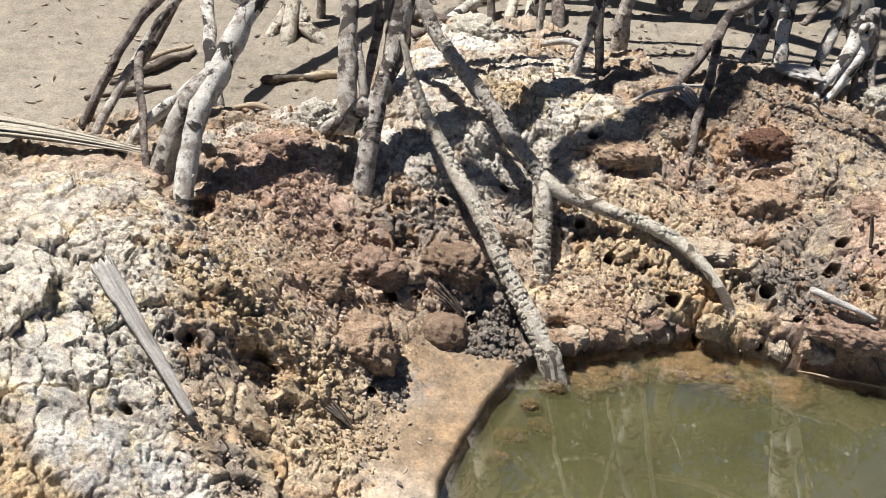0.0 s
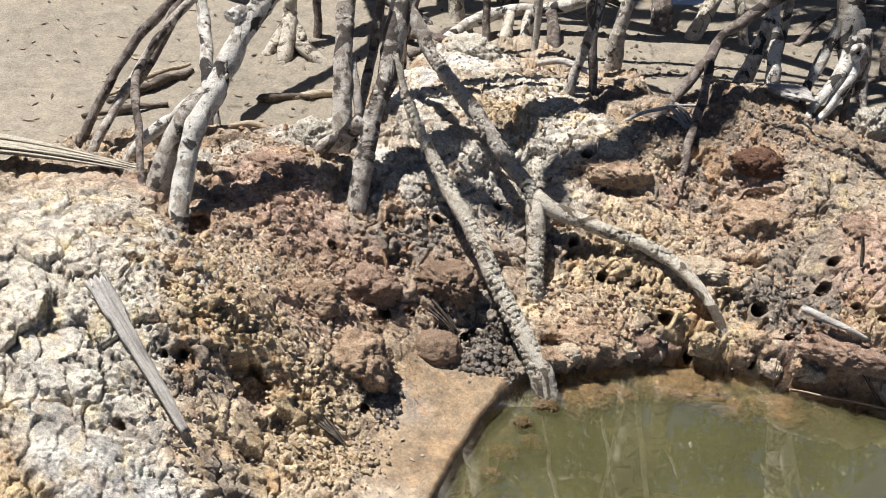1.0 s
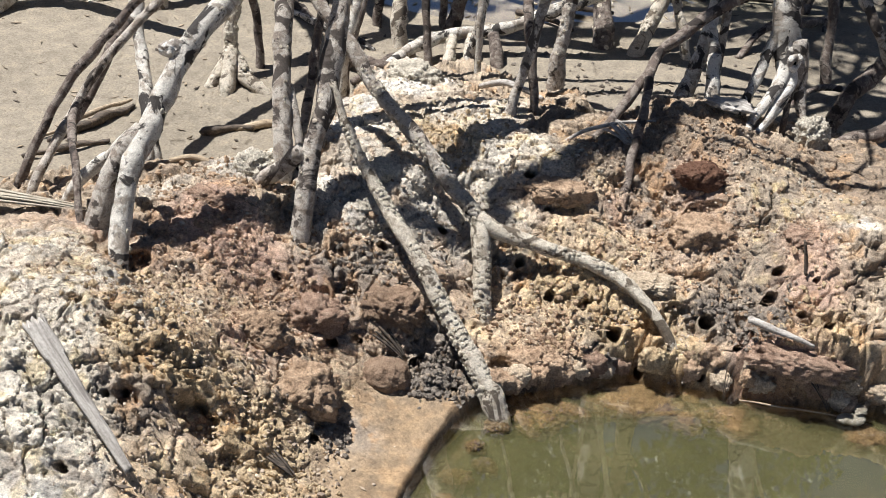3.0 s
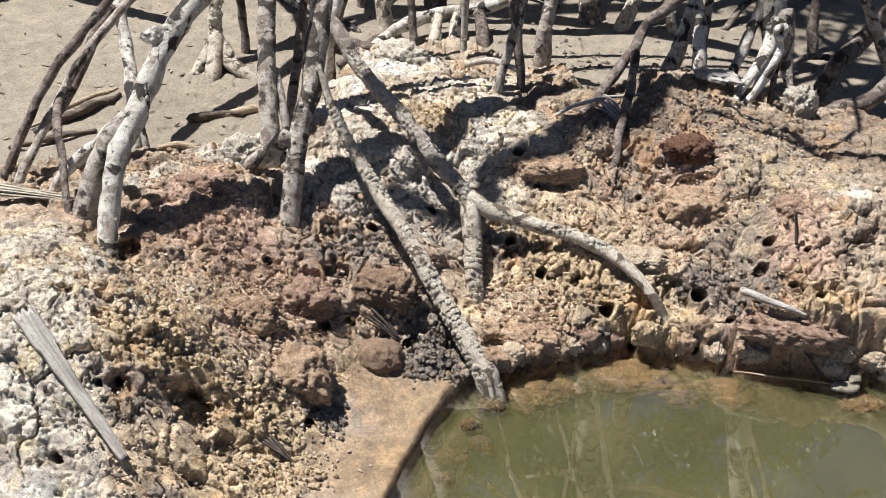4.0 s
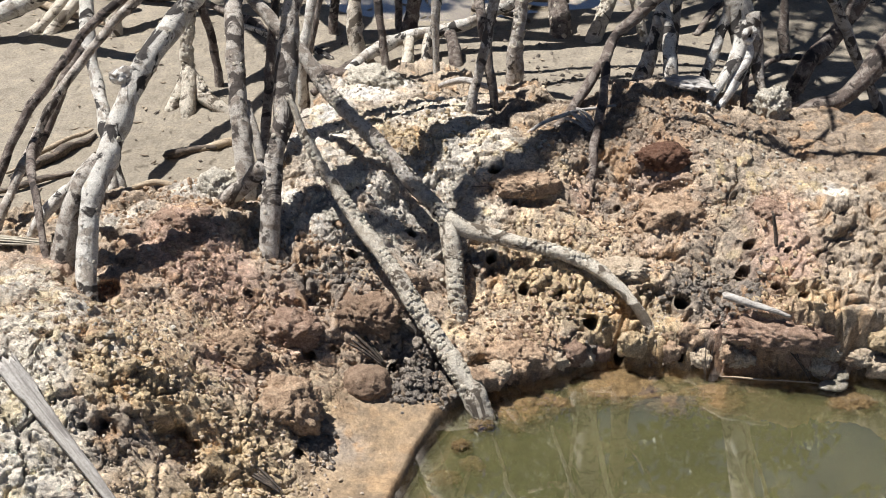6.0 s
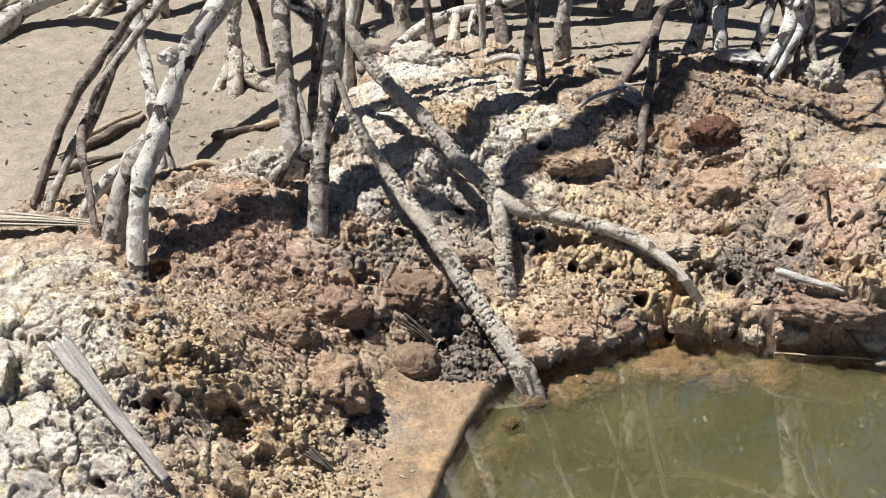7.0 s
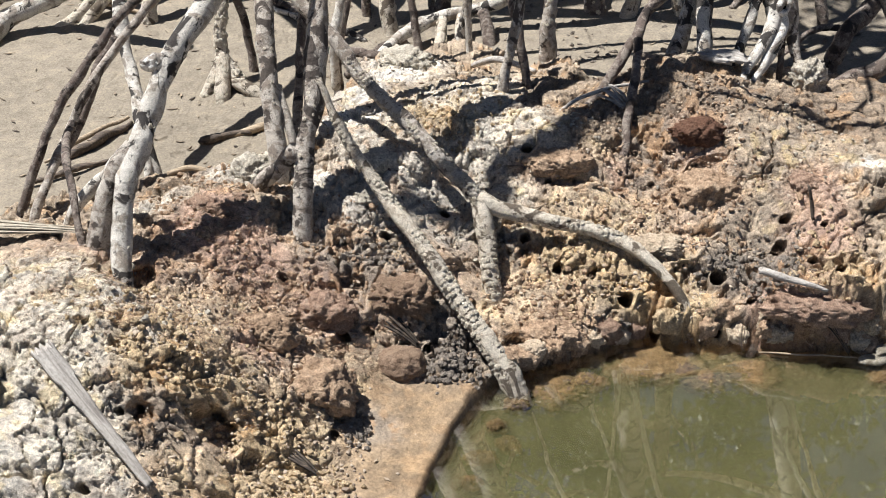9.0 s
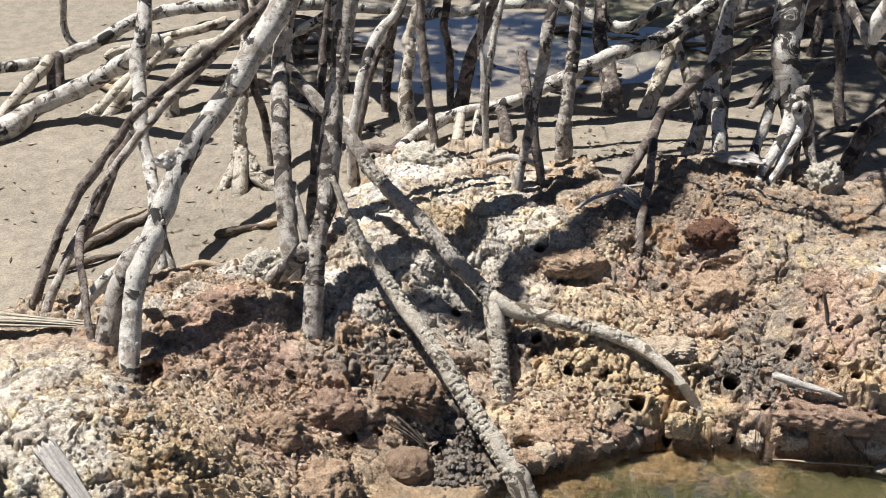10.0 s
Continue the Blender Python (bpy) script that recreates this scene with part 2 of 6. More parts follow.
# the near, pale mound
hill(-0.75, 2.00, 0.40, 0.16), hill(-0.68, 1.63, 0.32, 0.13), hill(-0.66, 1.86, 0.385, 0.12)
hill(-0.60, 1.48, 0.25, 0.13), hill(-0.75, 1.25, 0.26, 0.2), hill(-1.05, 1.75, 0.44, 0.3)
hill(-0.41, 1.72, 0.20, 0.09), hill(-0.52, 1.77, 0.315, 0.08), hill(-0.44, 1.92, 0.275, 0.09)
hill(-0.36, 1.47, 0.13, 0.12), hill(-0.45, 1.57, 0.20, 0.07), hill(-0.32, 1.79, 0.115, 0.09), hill(-0.345, 1.87, 0.175, 0.06)
hill(-0.53, 2.05, 0.295, 0.09), hill(-0.26, 2.00, 0.165, 0.07), hill(-0.23, 1.94, 0.115, 0.06)
# the red shoulder behind it
hill(-0.49, 2.27, 0.30, 0.09), hill(-0.48, 2.39, 0.345, 0.09), hill(-0.26, 2.27, 0.235, 0.08)
hill(-0.17, 2.19, 0.13, 0.07), hill(-0.64, 2.12, 0.335, 0.08), hill(-0.80, 2.24, 0.345, 0.10), hill(-1.02, 2.2, 0.30, 0.12)
hill(-0.95, 2.46, 0.25, 0.12), hill(-0.70, 2.55, 0.26, 0.13)
# sandy ramp at the pool
hill(-0.14, 1.90, 0.042, 0.08), hill(-0.05, 2.07, 0.042, 0.06), hill(-0.10, 1.65, 0.045, 0.12), hill(0.05, 1.9, 0.018, 0.07), hill(0.02, 1.74, 0.018, 0.06), hill(0.11, 2.03, 0.022, 0.05)
hill(0.02, 2.17, 0.08, 0.06), hill(-0.05, 2.30, 0.20, 0.07), hill(0.04, 2.26, 0.125, 0.06), hill(0.10, 2.22, 0.085, 0.05)
# middle of the bank
hill(-0.29, 2.41, 0.255, 0.09), hill(-0.38, 2.58, 0.312, 0.10), hill(-0.09, 2.40, 0.24, 0.08), hill(-0.12, 2.51, 0.275, 0.06)
hill(-0.11, 2.62, 0.305, 0.09), hill(0.00, 2.70, 0.262, 0.07), hill(0.07, 2.60, 0.207, 0.06), hill(0.10, 2.83, 0.338, 0.11)
hill(-0.22, 3.02, 0.27, 0.13), hill(-0.10, 3.40, 0.22, 0.14), hill(0.09, 3.62, 0.13, 0.12)
hill(0.21, 3.02, 0.295, 0.12), hill(0.26, 2.70, 0.295, 0.09), hill(0.14, 2.52, 0.20, 0.07)
hill(0.37, 2.66, 0.295, 0.08), hill(0.41, 2.92, 0.325, 0.11), hill(0.29, 2.44, 0.14, 0.08), hill(0.24, 2.25, 0.06, 0.07), hill(0.40, 2.27, 0.075, 0.05)
hill(0.45, 2.45, 0.16, 0.07), hill(0.49, 2.31, 0.095, 0.06), hill(0.54, 2.62, 0.195, 0.08), hill(0.56, 2.75, 0.27, 0.08)
hill(0.33, 3.30, 0.24, 0.12), hill(0.17, 2.38, 0.085, 0.05), hill(0.15, 2.45, 0.12, 0.05)
# the bank beyond the pool's right half
hill(0.63, 2.51, 0.18, 0.07), hill(0.71, 2.36, 0.125, 0.06), hill(0.71, 2.68, 0.285, 0.08), hill(0.77, 2.49, 0.205, 0.07)
hill(0.87, 2.43, 0.18, 0.07), hill(0.87, 2.64, 0.285, 0.09), hill(0.76, 2.24, 0.075, 0.05), hill(0.93, 2.29, 0.17, 0.06)
hill(0.96, 2.53, 0.27, 0.08), hill(1.06, 2.52, 0.31, 0.10), hill(1.12, 2.30, 0.18, 0.08), hill(1.5, 2.5, 0.32, 0.25)
hill(0.70, 3.12, 0.36, 0.12), hill(0.86, 2.98, 0.34, 0.11), hill(0.98, 2.90, 0.335, 0.11), hill(1.25, 2.95, 0.30, 0.18)
hill(1.08, 3.15, 0.25, 0.10)
# brows and dips between the summits
hill(1.25, 2.66, 0.30), hill(-1.25, 1.95, 0.40, 0.2), hill(-1.0, 1.4, 0.33, 0.2), hill(0.0, 3.22, 0.25), hill(0.116, 2.927, 0.339), hill(0.403, 2.718, 0.317), hill(0.624, 2.759, 0.300), hill(0.742, 2.678, 0.299), hill(1.032, 2.814, 0.282)
hill(0.674, 2.850, 0.371), hill(-0.118, 2.739, 0.336), hill(-0.025, 2.640, 0.330), hill(-0.174, 2.483, 0.289), hill(-0.405, 2.260, 0.263), hill(-0.276, 2.239, 0.199)
hill(-0.532, 1.918, 0.340), hill(0.445, 2.453, 0.189), hill(0.797, 2.463, 0.150), hill(0.330, 2.639, 0.262), hill(0.546, 2.332, 0.110), hill(0.906, 2.844, 0.323)
FLAT = 0.06


def pool_inset(x, y):
    """How far inside the pool's edge a place lies; negative on land."""
    wob = 0.018 * (value_noise(x, y, 0.07, 5) - 0.5) + 0.008 * (value_noise(x, y, 0.025, 6) - 0.5)
    left = np.interp(y, [0.2, 0.9, 1.3, 1.685, 1.83, 1.96, 2.10, 2.15, 2.3], [0.6, 0.15, 0.03, 0.01, 0.045, 0.09, 0.155, 0.22, 0.45])
    back = np.interp(x, [-0.2, 0.12, 0.225, 0.35, 0.50, 0.56, 0.64, 0.79, 1.0, 1.17, 1.5, 2.0, 2.4],
                     [2.02, 2.09, 2.145, 2.205, 2.285, 2.29, 2.255, 2.262, 2.245, 2.232, 2.1, 1.8, 1.2])
    round_off = 1.05 * (1 - np.sqrt(((x - 0.95) / 1.08) ** 2 + ((y - 1.75) / 0.95) ** 2))
    rough = smooth(1.95, 2.15, y)
    return np.minimum(np.minimum(x - left, back - y), round_off) + wob * (0.25 + rough)


def bank_shape():
    """Weights of a smooth surface that runs through the summits and dips."""
    h = np.array(HILLS)
    gap = np.hypot(h[:, None, 0] - h[None, :, 0], h[:, None, 1] - h[None, :, 1])
    return h, np.linalg.solve(np.sqrt(gap ** 2 + 0.03 ** 2) - 0.012 * np.eye(len(h)), h[:, 2] - FLAT)


SUMMITS, LIFT = bank_shape()


def bank_mask(x, y):
    """1 on the bank, falling to 0 on the tidal flat round it."""
    den = np.zeros_like(x)
    for hx, hy, hz, r in SUMMITS.tolist():
        reach = 0.95 * max(r, 0.12)
        den = den + np.exp(-((x - hx) ** 2 + (y - hy) ** 2) / (2 * reach ** 2))
    return smooth(0.12, 0.8, den)


def land_z(x, y):
    z = np.zeros_like(x)
    for (hx, hy, _, _), w in zip(SUMMITS.tolist(), LIFT.tolist()):
        z = z + w * np.sqrt((x - hx) ** 2 + (y - hy) ** 2 + 0.03 ** 2)
    return FLAT + bank_mask(x, y) * np.clip(z, -0.05, 0.5)


def base_z(x, y):
    """Land, pool bed and the tidal flat behind, with no fine relief."""
    z = land_z(x, y)
    far = smooth(0, 8, np.hypot(x, y - 2.5) - 4)
    z = z + far * 0.25 * (fbm(x, y, 9.0, 3, 40) - 0.35)
    s = pool_inset(x, y)
    bed = -0.060 + 0.010 * smooth(2.0, 2.15, y) - 0.22 * smooth(0.0, 0.35, s)
    steep = 0.030 + 0.027 * smooth(2.0, 2.15, y)
    lip = smooth(-0.8 * steep, np.interp(y, [2.0, 2.15], [0.016, 0.03]), s)
    return z * (1 - lip) + bed * lip


# ---------------------------------------------------------------- mesh helpers
def mesh_from(name, verts, faces, material, flat=False):
    me = bpy.data.meshes.new(name)
    me.from_pydata([tuple(v) for v in verts], [], faces)
    me.materials.append(material)
    if not flat:
        me.polygons.foreach_set("use_smooth", [True] * len(me.polygons))
    me.update()
    return me


def part(name, me, parent, label=""):
    ob = new(name, me)
    ob.parent = parent
    return tagged(ob, label)


def empty(name, at):
    ob = new(name)
    ob.location = at
    return ob


def spline(points, step=0.012):
    """Catmull-Rom curve through points (with their radii as fourth value)."""
    p = np.array(points, float)
    p = np.vstack([2 * p[0] - p[1], p, 2 * p[-1] - p[-2]])
    out = []
    for i in range(1, len(p) - 2):
        n = max(2, int(np.linalg.norm(p[i + 1, :3] - p[i, :3]) / step))
        for t in np.arange(n) / n:
            out.append(0.5 * (2 * p[i] + (p[i + 1] - p[i - 1]) * t + (2 * p[i - 1] - 5 * p[i] + 4 * p[i + 1] - p[i + 2]) * t ** 2
                              + (3 * p[i] - p[i - 1] - 3 * p[i + 1] + p[i + 2]) * t ** 3))
    out.append(p[-2])
    return np.array(out)


def frames_along(c):
    tang = np.gradient(c[:, :3], axis=0)
    tang /= np.linalg.norm(tang, axis=1)[:, None]
    side = np.cross(tang, [0.31, 0.2, 0.93])
    side /= np.linalg.norm(side, axis=1)[:, None]
    return tang, side, np.cross(side, tang)


def tube(name, points, material, origin=(0, 0, 0), sides=14, lump=0.10, seed=0, step=0.012, wobble=0.0):
    """A closed, uneven tube through points (x, y, z, radius); its attribute 'along' is the length in metres."""
    c = spline(points, step)
    rs = np.random.RandomState(seed + 101)
    if wobble:
        k = np.arange(len(c)) * step
        for ax in range(3):
            a, b = rs.uniform(9, 26), rs.uniform(0, 6)
            c[1:-1, ax] += (wobble * np.sin(k * a + b) + 0.5 * wobble * np.sin(k * a * 2.7 + 2 * b))[1:-1]
    tang, side, up = frames_along(c)
    length = np.concatenate([[0], np.cumsum(np.linalg.norm(np.diff(c[:, :3], axis=0), axis=1))])
    ang = np.arange(sides) * 2 * math.pi / sides
    S, A = np.meshgrid(length, ang, indexing="ij")
    bumps = fbm(S + seed * 3.7, np.cos(A) * 0.03 + 0.05 * np.sin(A), 0.045, 3, seed + 3) - 0.5
    slow = fbm(S + seed * 1.3, 0 * A + seed, 0.16, 2, seed + 9) - 0.5
    rad = c[:, 3][:, None] * (1 + lump * 2.2 * bumps + lump * 1.6 * slow)
    v = c[:, None, :3] + rad[..., None] * (np.cos(A)[..., None] * side[:, None] + np.sin(A)[..., None] * up[:, None]) - np.array(origin)
    n = len(c)
    v = np.vstack([v.reshape(-1, 3), c[0, :3] - tang[0] * c[0, 3] * 0.25 - np.array(origin), c[-1, :3] + tang[-1] * c[-1, 3] * 0.25 - np.array(origin)])
    faces = [(i * sides + j, i * sides + (j + 1) % sides, (i + 1) * sides + (j + 1) % sides, (i + 1) * sides + j) for i in range(n - 1) for j in range(sides)]
    a, b = n * sides, n * sides + 1
    faces += [(a, (j + 1) % sides, j) for j in range(sides)] + [(b, (n - 1) * sides + j, (n - 1) * sides + (j + 1) % sides) for j in range(sides)]
    me = mesh_from(name, v, faces, material)
    at = me.attributes.new("along", "FLOAT", "POINT")
    at.data.foreach_set("value", np.concatenate([np.repeat(length, sides), [0, length[-1]]]).astype(np.float32))
    return me


def barnacles(points, count, size, origin=(0, 0, 0), seed=0, low=0.0, high=1.0):
    """Many small craters with a rim, sitting on a root."""
    rs = np.random.RandomState(seed + 7)
    c = spline(points)
    tang, side, up = frames_along(c)
    verts, faces = [], []
    for _ in range(count):
        i = int((low + (high - low) * rs.rand()) * (len(c) - 1))
        a = rs.rand() * 2 * math.pi
        nrm = math.cos(a) * side[i] + math.sin(a) * up[i]
        t1, t2 = tang[i], np.cross(nrm, tang[i])
        at = c[i, :3] + nrm * c[i, 3] * 0.96 - np.array(origin)
        r, h, k = size * rs.uniform(0.4, 1.8), size * rs.uniform(0.25, 0.75), len(verts)
        for ring_r, ring_h in ((1.15, -0.25), (0.9, 0.5), (0.5, 0.95), (0.22, 0.8)):
            for q in range(6):
                b = q * math.pi / 3 + rs.uniform(-0.25, 0.25)
                rr = r * ring_r * rs.uniform(0.8, 1.2)
                verts.append(at + nrm * h * ring_h + rr * (math.cos(b) * t1 + math.sin(b) * t2))
        for ring in range(3):
            for q in range(6):
                faces.append((k + ring * 6 + q, k + ring * 6 + (q + 1) % 6, k + ring * 6 + 6 + (q + 1) % 6, k + ring * 6 + 6 + q))
        faces.append(tuple(k + 18 + q for q in range(6)))
    return mesh_from("barnacle_crust", verts, faces, BARNACLE, True)


def ico(sub):
    bm = bmesh.new()
    bmesh.ops.create_icosphere(bm, subdivisions=sub, radius=1)
    v = np.array([x.co[:] for x in bm.verts])
    f = [tuple(w.index for w in x.verts) for x in bm.faces]
    bm.free()
    return v, f


ICO = {k: ico(k) for k in (1, 2, 4, 5)}


def value3(p, seed):
    f = np.floor(p)
    w = p - f
    w = w * w * (3 - 2 * w)
    total = 0
    for dx in (0, 1):
        for dy in (0, 1):
            for dz in (0, 1):
                h = hashed(f[:, 0] + dx + 57 * (f[:, 2] + dz), f[:, 1] + dy + 131 * (f[:, 2] + dz), seed)
                total = total + h * (w[:, 0] if dx else 1 - w[:, 0]) * (w[:, 1] if dy else 1 - w[:, 1]) * (w[:, 2] if dz else 1 - w[:, 2])
    return total - 0.5


def cells3(p, seed):
    f, best = np.floor(p), np.full(len(p), 9.0)
    for dx in (-1, 0, 1):
        for dy in (-1, 0, 1):
            for dz in (-1, 0, 1):
                j = f + np.array((dx, dy, dz))
                a, b = j[:, 0] + 57 * j[:, 2], j[:, 1] + 131 * j[:, 2]
                q = j + np.stack([hashed(a, b, seed), hashed(a, b, seed + 5), hashed(a, b, seed + 9)], -1)
                best = np.minimum(best, np.linalg.norm(q - p, axis=1))
    return best


def lumpy(size, seed, sub=5, crumb=0.16, blocky=0.25, lop=0.55):
    """A broken clod: a ball pushed towards a block, with crumbs, dents and an uneven outline."""
    v, f = ICO[sub]
    cube = v / np.abs(v).max(axis=1)[:, None]
    q = v * (1 - blocky) + cube * blocky * 0.85
    big = max(size)
    p = v * np.array(size) / big + 20
    d = lop * value3(p * 1.5, seed) + 1.1 * crumb * value3(p * 4, seed + 1)
    for scale, amp in ((4.5, 0.7), (9.0, 0.65), (18.0, 0.55), (36.0, 0.4)):
        d = d + crumb * amp * (0.5 - cells3(p * scale, seed + int(scale)))
    return q * (1 + d)[:, None] * np.array(size), f



# ---------------------------------------------------------------- the mud bank, pool bed and tidal flat: one sheet
HOLES = []


def burrow(x, y, r, depth=0.11):
    HOLES.append((x, y, r, depth))


burrow(0.486, 2.320, 0.020), burrow(0.712, 2.373, 0.022), burrow(0.864, 2.426, 0.020), burrow(0.562, 2.300, 0.017, 0.05)
burrow(0.625, 2.300, 0.011), burrow(0.785, 2.305, 0.012), burrow(0.329, 2.411, 0.016), burrow(0.019, 2.163, 0.013)
burrow(0.118, 2.120, 0.010), burrow(-0.592, 1.523, 0.013), burrow(0.261, 2.708, 0.016), burrow(-0.090, 2.398, 0.014)
burrow(0.410, 2.379, 0.012), burrow(-0.178, 2.150, 0.018), burrow(0.885, 2.489, 0.014), burrow(-0.526, 1.711, 0.009)
burrow(-0.173, 1.885, 0.014), burrow(0.248, 2.494, 0.014), burrow(-0.32, 2.245, 0.012), burrow(0.93, 2.36, 0.013), burrow(0.05, 2.53, 0.014)

burrow(0.990, 2.320, 0.012), burrow(-0.554, 1.691, 0.009), burrow(-0.318, 1.708, 0.008), burrow(-0.306, 1.743, 0.007), burrow(0.315, 2.624, 0.010), burrow(0.577, 2.652, 0.009)
burrow(0.970, 2.443, 0.010), burrow(0.708, 2.277, 0.010), burrow(-0.118, 2.178, 0.013), burrow(0.424, 2.392, 0.010)
BITES = []


def bite(x, y, rx, ry, depth):
    BITES.append((x, y, rx, ry, depth))


# hollows with an overhanging brow
bite(-0.392, 1.765, 0.052, 0.055, 0.075), bite(-0.485, 2.372, 0.065, 0.026, 0.036), bite(-0.662, 1.862, 0.020, 0.022, 0.04), bite(-0.602, 2.122, 0.032, 0.036, 0.06)
bite(-0.16, 2.272, 0.045, 0.018, 0.035), bite(0.365, 2.622, 0.06, 0.020, 0.045), bite(0.71, 2.662, 0.06, 0.018, 0.035), bite(0.70, 2.488, 0.05, 0.014, 0.03)
bite(0.645, 2.400, 0.045, 0.018, 0.04), bite(-0.20, 1.985, 0.05, 0.022, 0.035), bite(-0.185, 2.125, 0.035, 0.018, 0.04), bite(-0.52, 1.71, 0.03, 0.025, 0.03)
bite(-0.33, 2.03, 0.035, 0.03, 0.035), bite(0.23, 2.225, 0.04, 0.018, 0.035), bite(0.12, 2.30, 0.02, 0.03, 0.03), bite(0.82, 2.42, 0.03, 0.015, 0.025)

SOILS = {"sand": (0.265, 0.188, 0.115), "pale": (0.72, 0.655, 0.55), "white": (0.76, 0.725, 0.66), "tan": (0.60, 0.475, 0.335), "ochre": (0.60, 0.455, 0.275),
         "red": (0.56, 0.385, 0.295), "brown": (0.50, 0.385, 0.29), "clay": (0.41, 0.34, 0.26), "earth": (0.30, 0.235, 0.175), "dark": (0.28, 0.24, 0.20), "grey": (0.60, 0.55, 0.475)}
ZONES = []


def zone(soil, *places):
    for x, y, r in places:
        ZONES.append((soil, x, y, r))


zone("pale", (-0.82, 1.99, 0.128), (-0.76, 1.78, 0.106), (-0.68, 1.72, 0.091), (-0.66, 1.64, 0.102), (-0.71, 1.55, 0.101), (-0.57, 1.57, 0.063), (-0.73, 1.84, 0.094), (-0.64, 1.80, 0.066), (-0.66, 1.99, 0.070))
zone("pale", (0.05, 2.99, 0.108), (0.14, 2.82, 0.103), (0.18, 3.09, 0.093), (0.26, 2.78, 0.085), (0.22, 2.60, 0.066), (-0.13, 2.85, 0.070), (-0.77, 1.65, 0.103))
zone("white", (-0.73, 1.56, 0.063), (-0.62, 1.53, 0.050), (-0.68, 1.67, 0.039), (-0.79, 1.90, 0.041), (-0.60, 1.98, 0.035), (-0.09, 3.29, 0.088), (-0.04, 3.45, 0.061), (-0.22, 2.87, 0.079), (-0.52, 3.12, 0.059))
zone("white", (-0.25, 2.55, 0.040), (-0.21, 3.09, 0.056), (1.10, 2.60, 0.03), (-0.52, 1.87, 0.027))
zone("ochre", (-0.62, 2.07, 0.050), (-0.76, 1.92, 0.034), (-0.54, 1.97, 0.056), (-0.46, 1.82, 0.067), (-0.48, 1.86, 0.040), (-0.54, 1.82, 0.046), (-0.36, 1.67, 0.066), (-0.28, 1.80, 0.068), (-0.36, 1.78, 0.047))
zone("ochre", (0.04, 2.86, 0.061), (0.07, 2.80, 0.043), (-0.04, 2.88, 0.035), (0.34, 2.45, 0.064), (0.41, 2.42, 0.064), (0.46, 2.39, 0.064), (0.52, 2.36, 0.048), (0.59, 2.30, 0.064), (0.97, 2.29, 0.064))
zone("ochre", (1.00, 2.30, 0.048), (0.55, 2.32, 0.056), (0.64, 2.29, 0.063), (-0.43, 1.81, 0.040), (-0.26, 1.87, 0.056), (-0.21, 1.95, 0.050))
zone("tan", (-0.50, 2.02, 0.085), (-0.43, 1.93, 0.062), (-0.33, 1.89, 0.062), (-0.20, 1.91, 0.085), (-0.45, 1.61, 0.077), (-0.27, 1.69, 0.080), (0.40, 2.69, 0.067), (0.50, 2.53, 0.115), (0.40, 2.54, 0.082))
zone("tan", (0.58, 2.52, 0.082), (0.62, 2.47, 0.065), (0.33, 2.53, 0.065), (0.24, 2.27, 0.070), (0.17, 2.36, 0.063), (0.25, 2.38, 0.064), (0.33, 2.34, 0.063), (0.68, 2.28, 0.063), (-0.40, 2.12, 0.088))
zone("tan", (-0.31, 2.11, 0.059), (-0.16, 2.07, 0.059), (-0.50, 1.91, 0.055), (-0.07, 2.37, 0.039))
zone("red", (-0.46, 2.27, 0.091), (-0.41, 2.22, 0.082), (-0.36, 2.28, 0.061), (-0.50, 2.30, 0.061), (-0.48, 2.37, 0.062), (-0.36, 2.02, 0.057), (-0.23, 2.17, 0.052), (-0.34, 2.21, 0.060), (0.70, 2.74, 0.069))
zone("red", (0.93, 2.53, 0.058), (0.97, 2.59, 0.042), (0.63, 2.50, 0.049), (0.50, 2.65, 0.050), (0.95, 2.42, 0.065), (0.84, 2.29, 0.080), (0.94, 2.27, 0.080), (-0.59, 2.13, 0.037), (-0.72, 2.20, 0.038))
zone("red", (-0.22, 2.24, 0.060))
zone("brown", (-0.28, 2.23, 0.060), (-0.20, 2.18, 0.060), (-0.25, 1.99, 0.071), (-0.07, 2.26, 0.076), (0.33, 2.68, 0.075), (0.26, 2.66, 0.067), (0.70, 2.59, 0.100), (0.65, 2.56, 0.066), (0.74, 2.61, 0.067))
zone("brown", (0.61, 2.67, 0.068), (0.31, 2.30, 0.055), (0.34, 2.27, 0.054), (0.22, 2.23, 0.054), (-0.43, 1.75, 0.066), (-0.38, 1.73, 0.053), (0.01, 2.34, 0.062), (0.10, 2.40, 0.064), (0.12, 2.45, 0.048))
zone("brown", (-0.59, 2.20, 0.060), (-0.53, 2.14, 0.059), (-0.83, 2.16, 0.075))
zone("dark", (-0.16, 2.32, 0.077), (-0.20, 2.34, 0.062), (-0.12, 2.31, 0.061), (0.08, 2.19, 0.076), (0.04, 2.12, 0.052), (0.06, 2.24, 0.061), (-0.09, 1.95, 0.050), (0.72, 2.39, 0.056), (0.77, 2.40, 0.049))
zone("dark", (0.87, 2.37, 0.073), (-0.52, 1.73, 0.039), (-0.52, 1.68, 0.032), (-0.46, 1.75, 0.033), (0.61, 2.74, 0.051), (0.56, 2.67, 0.051), (0.21, 2.49, 0.049), (0.57, 2.30, 0.048), (0.26, 2.22, 0.046))
zone("grey", (-0.19, 2.47, 0.079), (-0.40, 2.62, 0.074), (-0.24, 2.51, 0.056), (-0.05, 2.60, 0.098), (0.00, 2.56, 0.097), (-0.14, 2.68, 0.083), (0.07, 2.64, 0.083), (0.07, 2.51, 0.065), (-0.48, 2.60, 0.066))
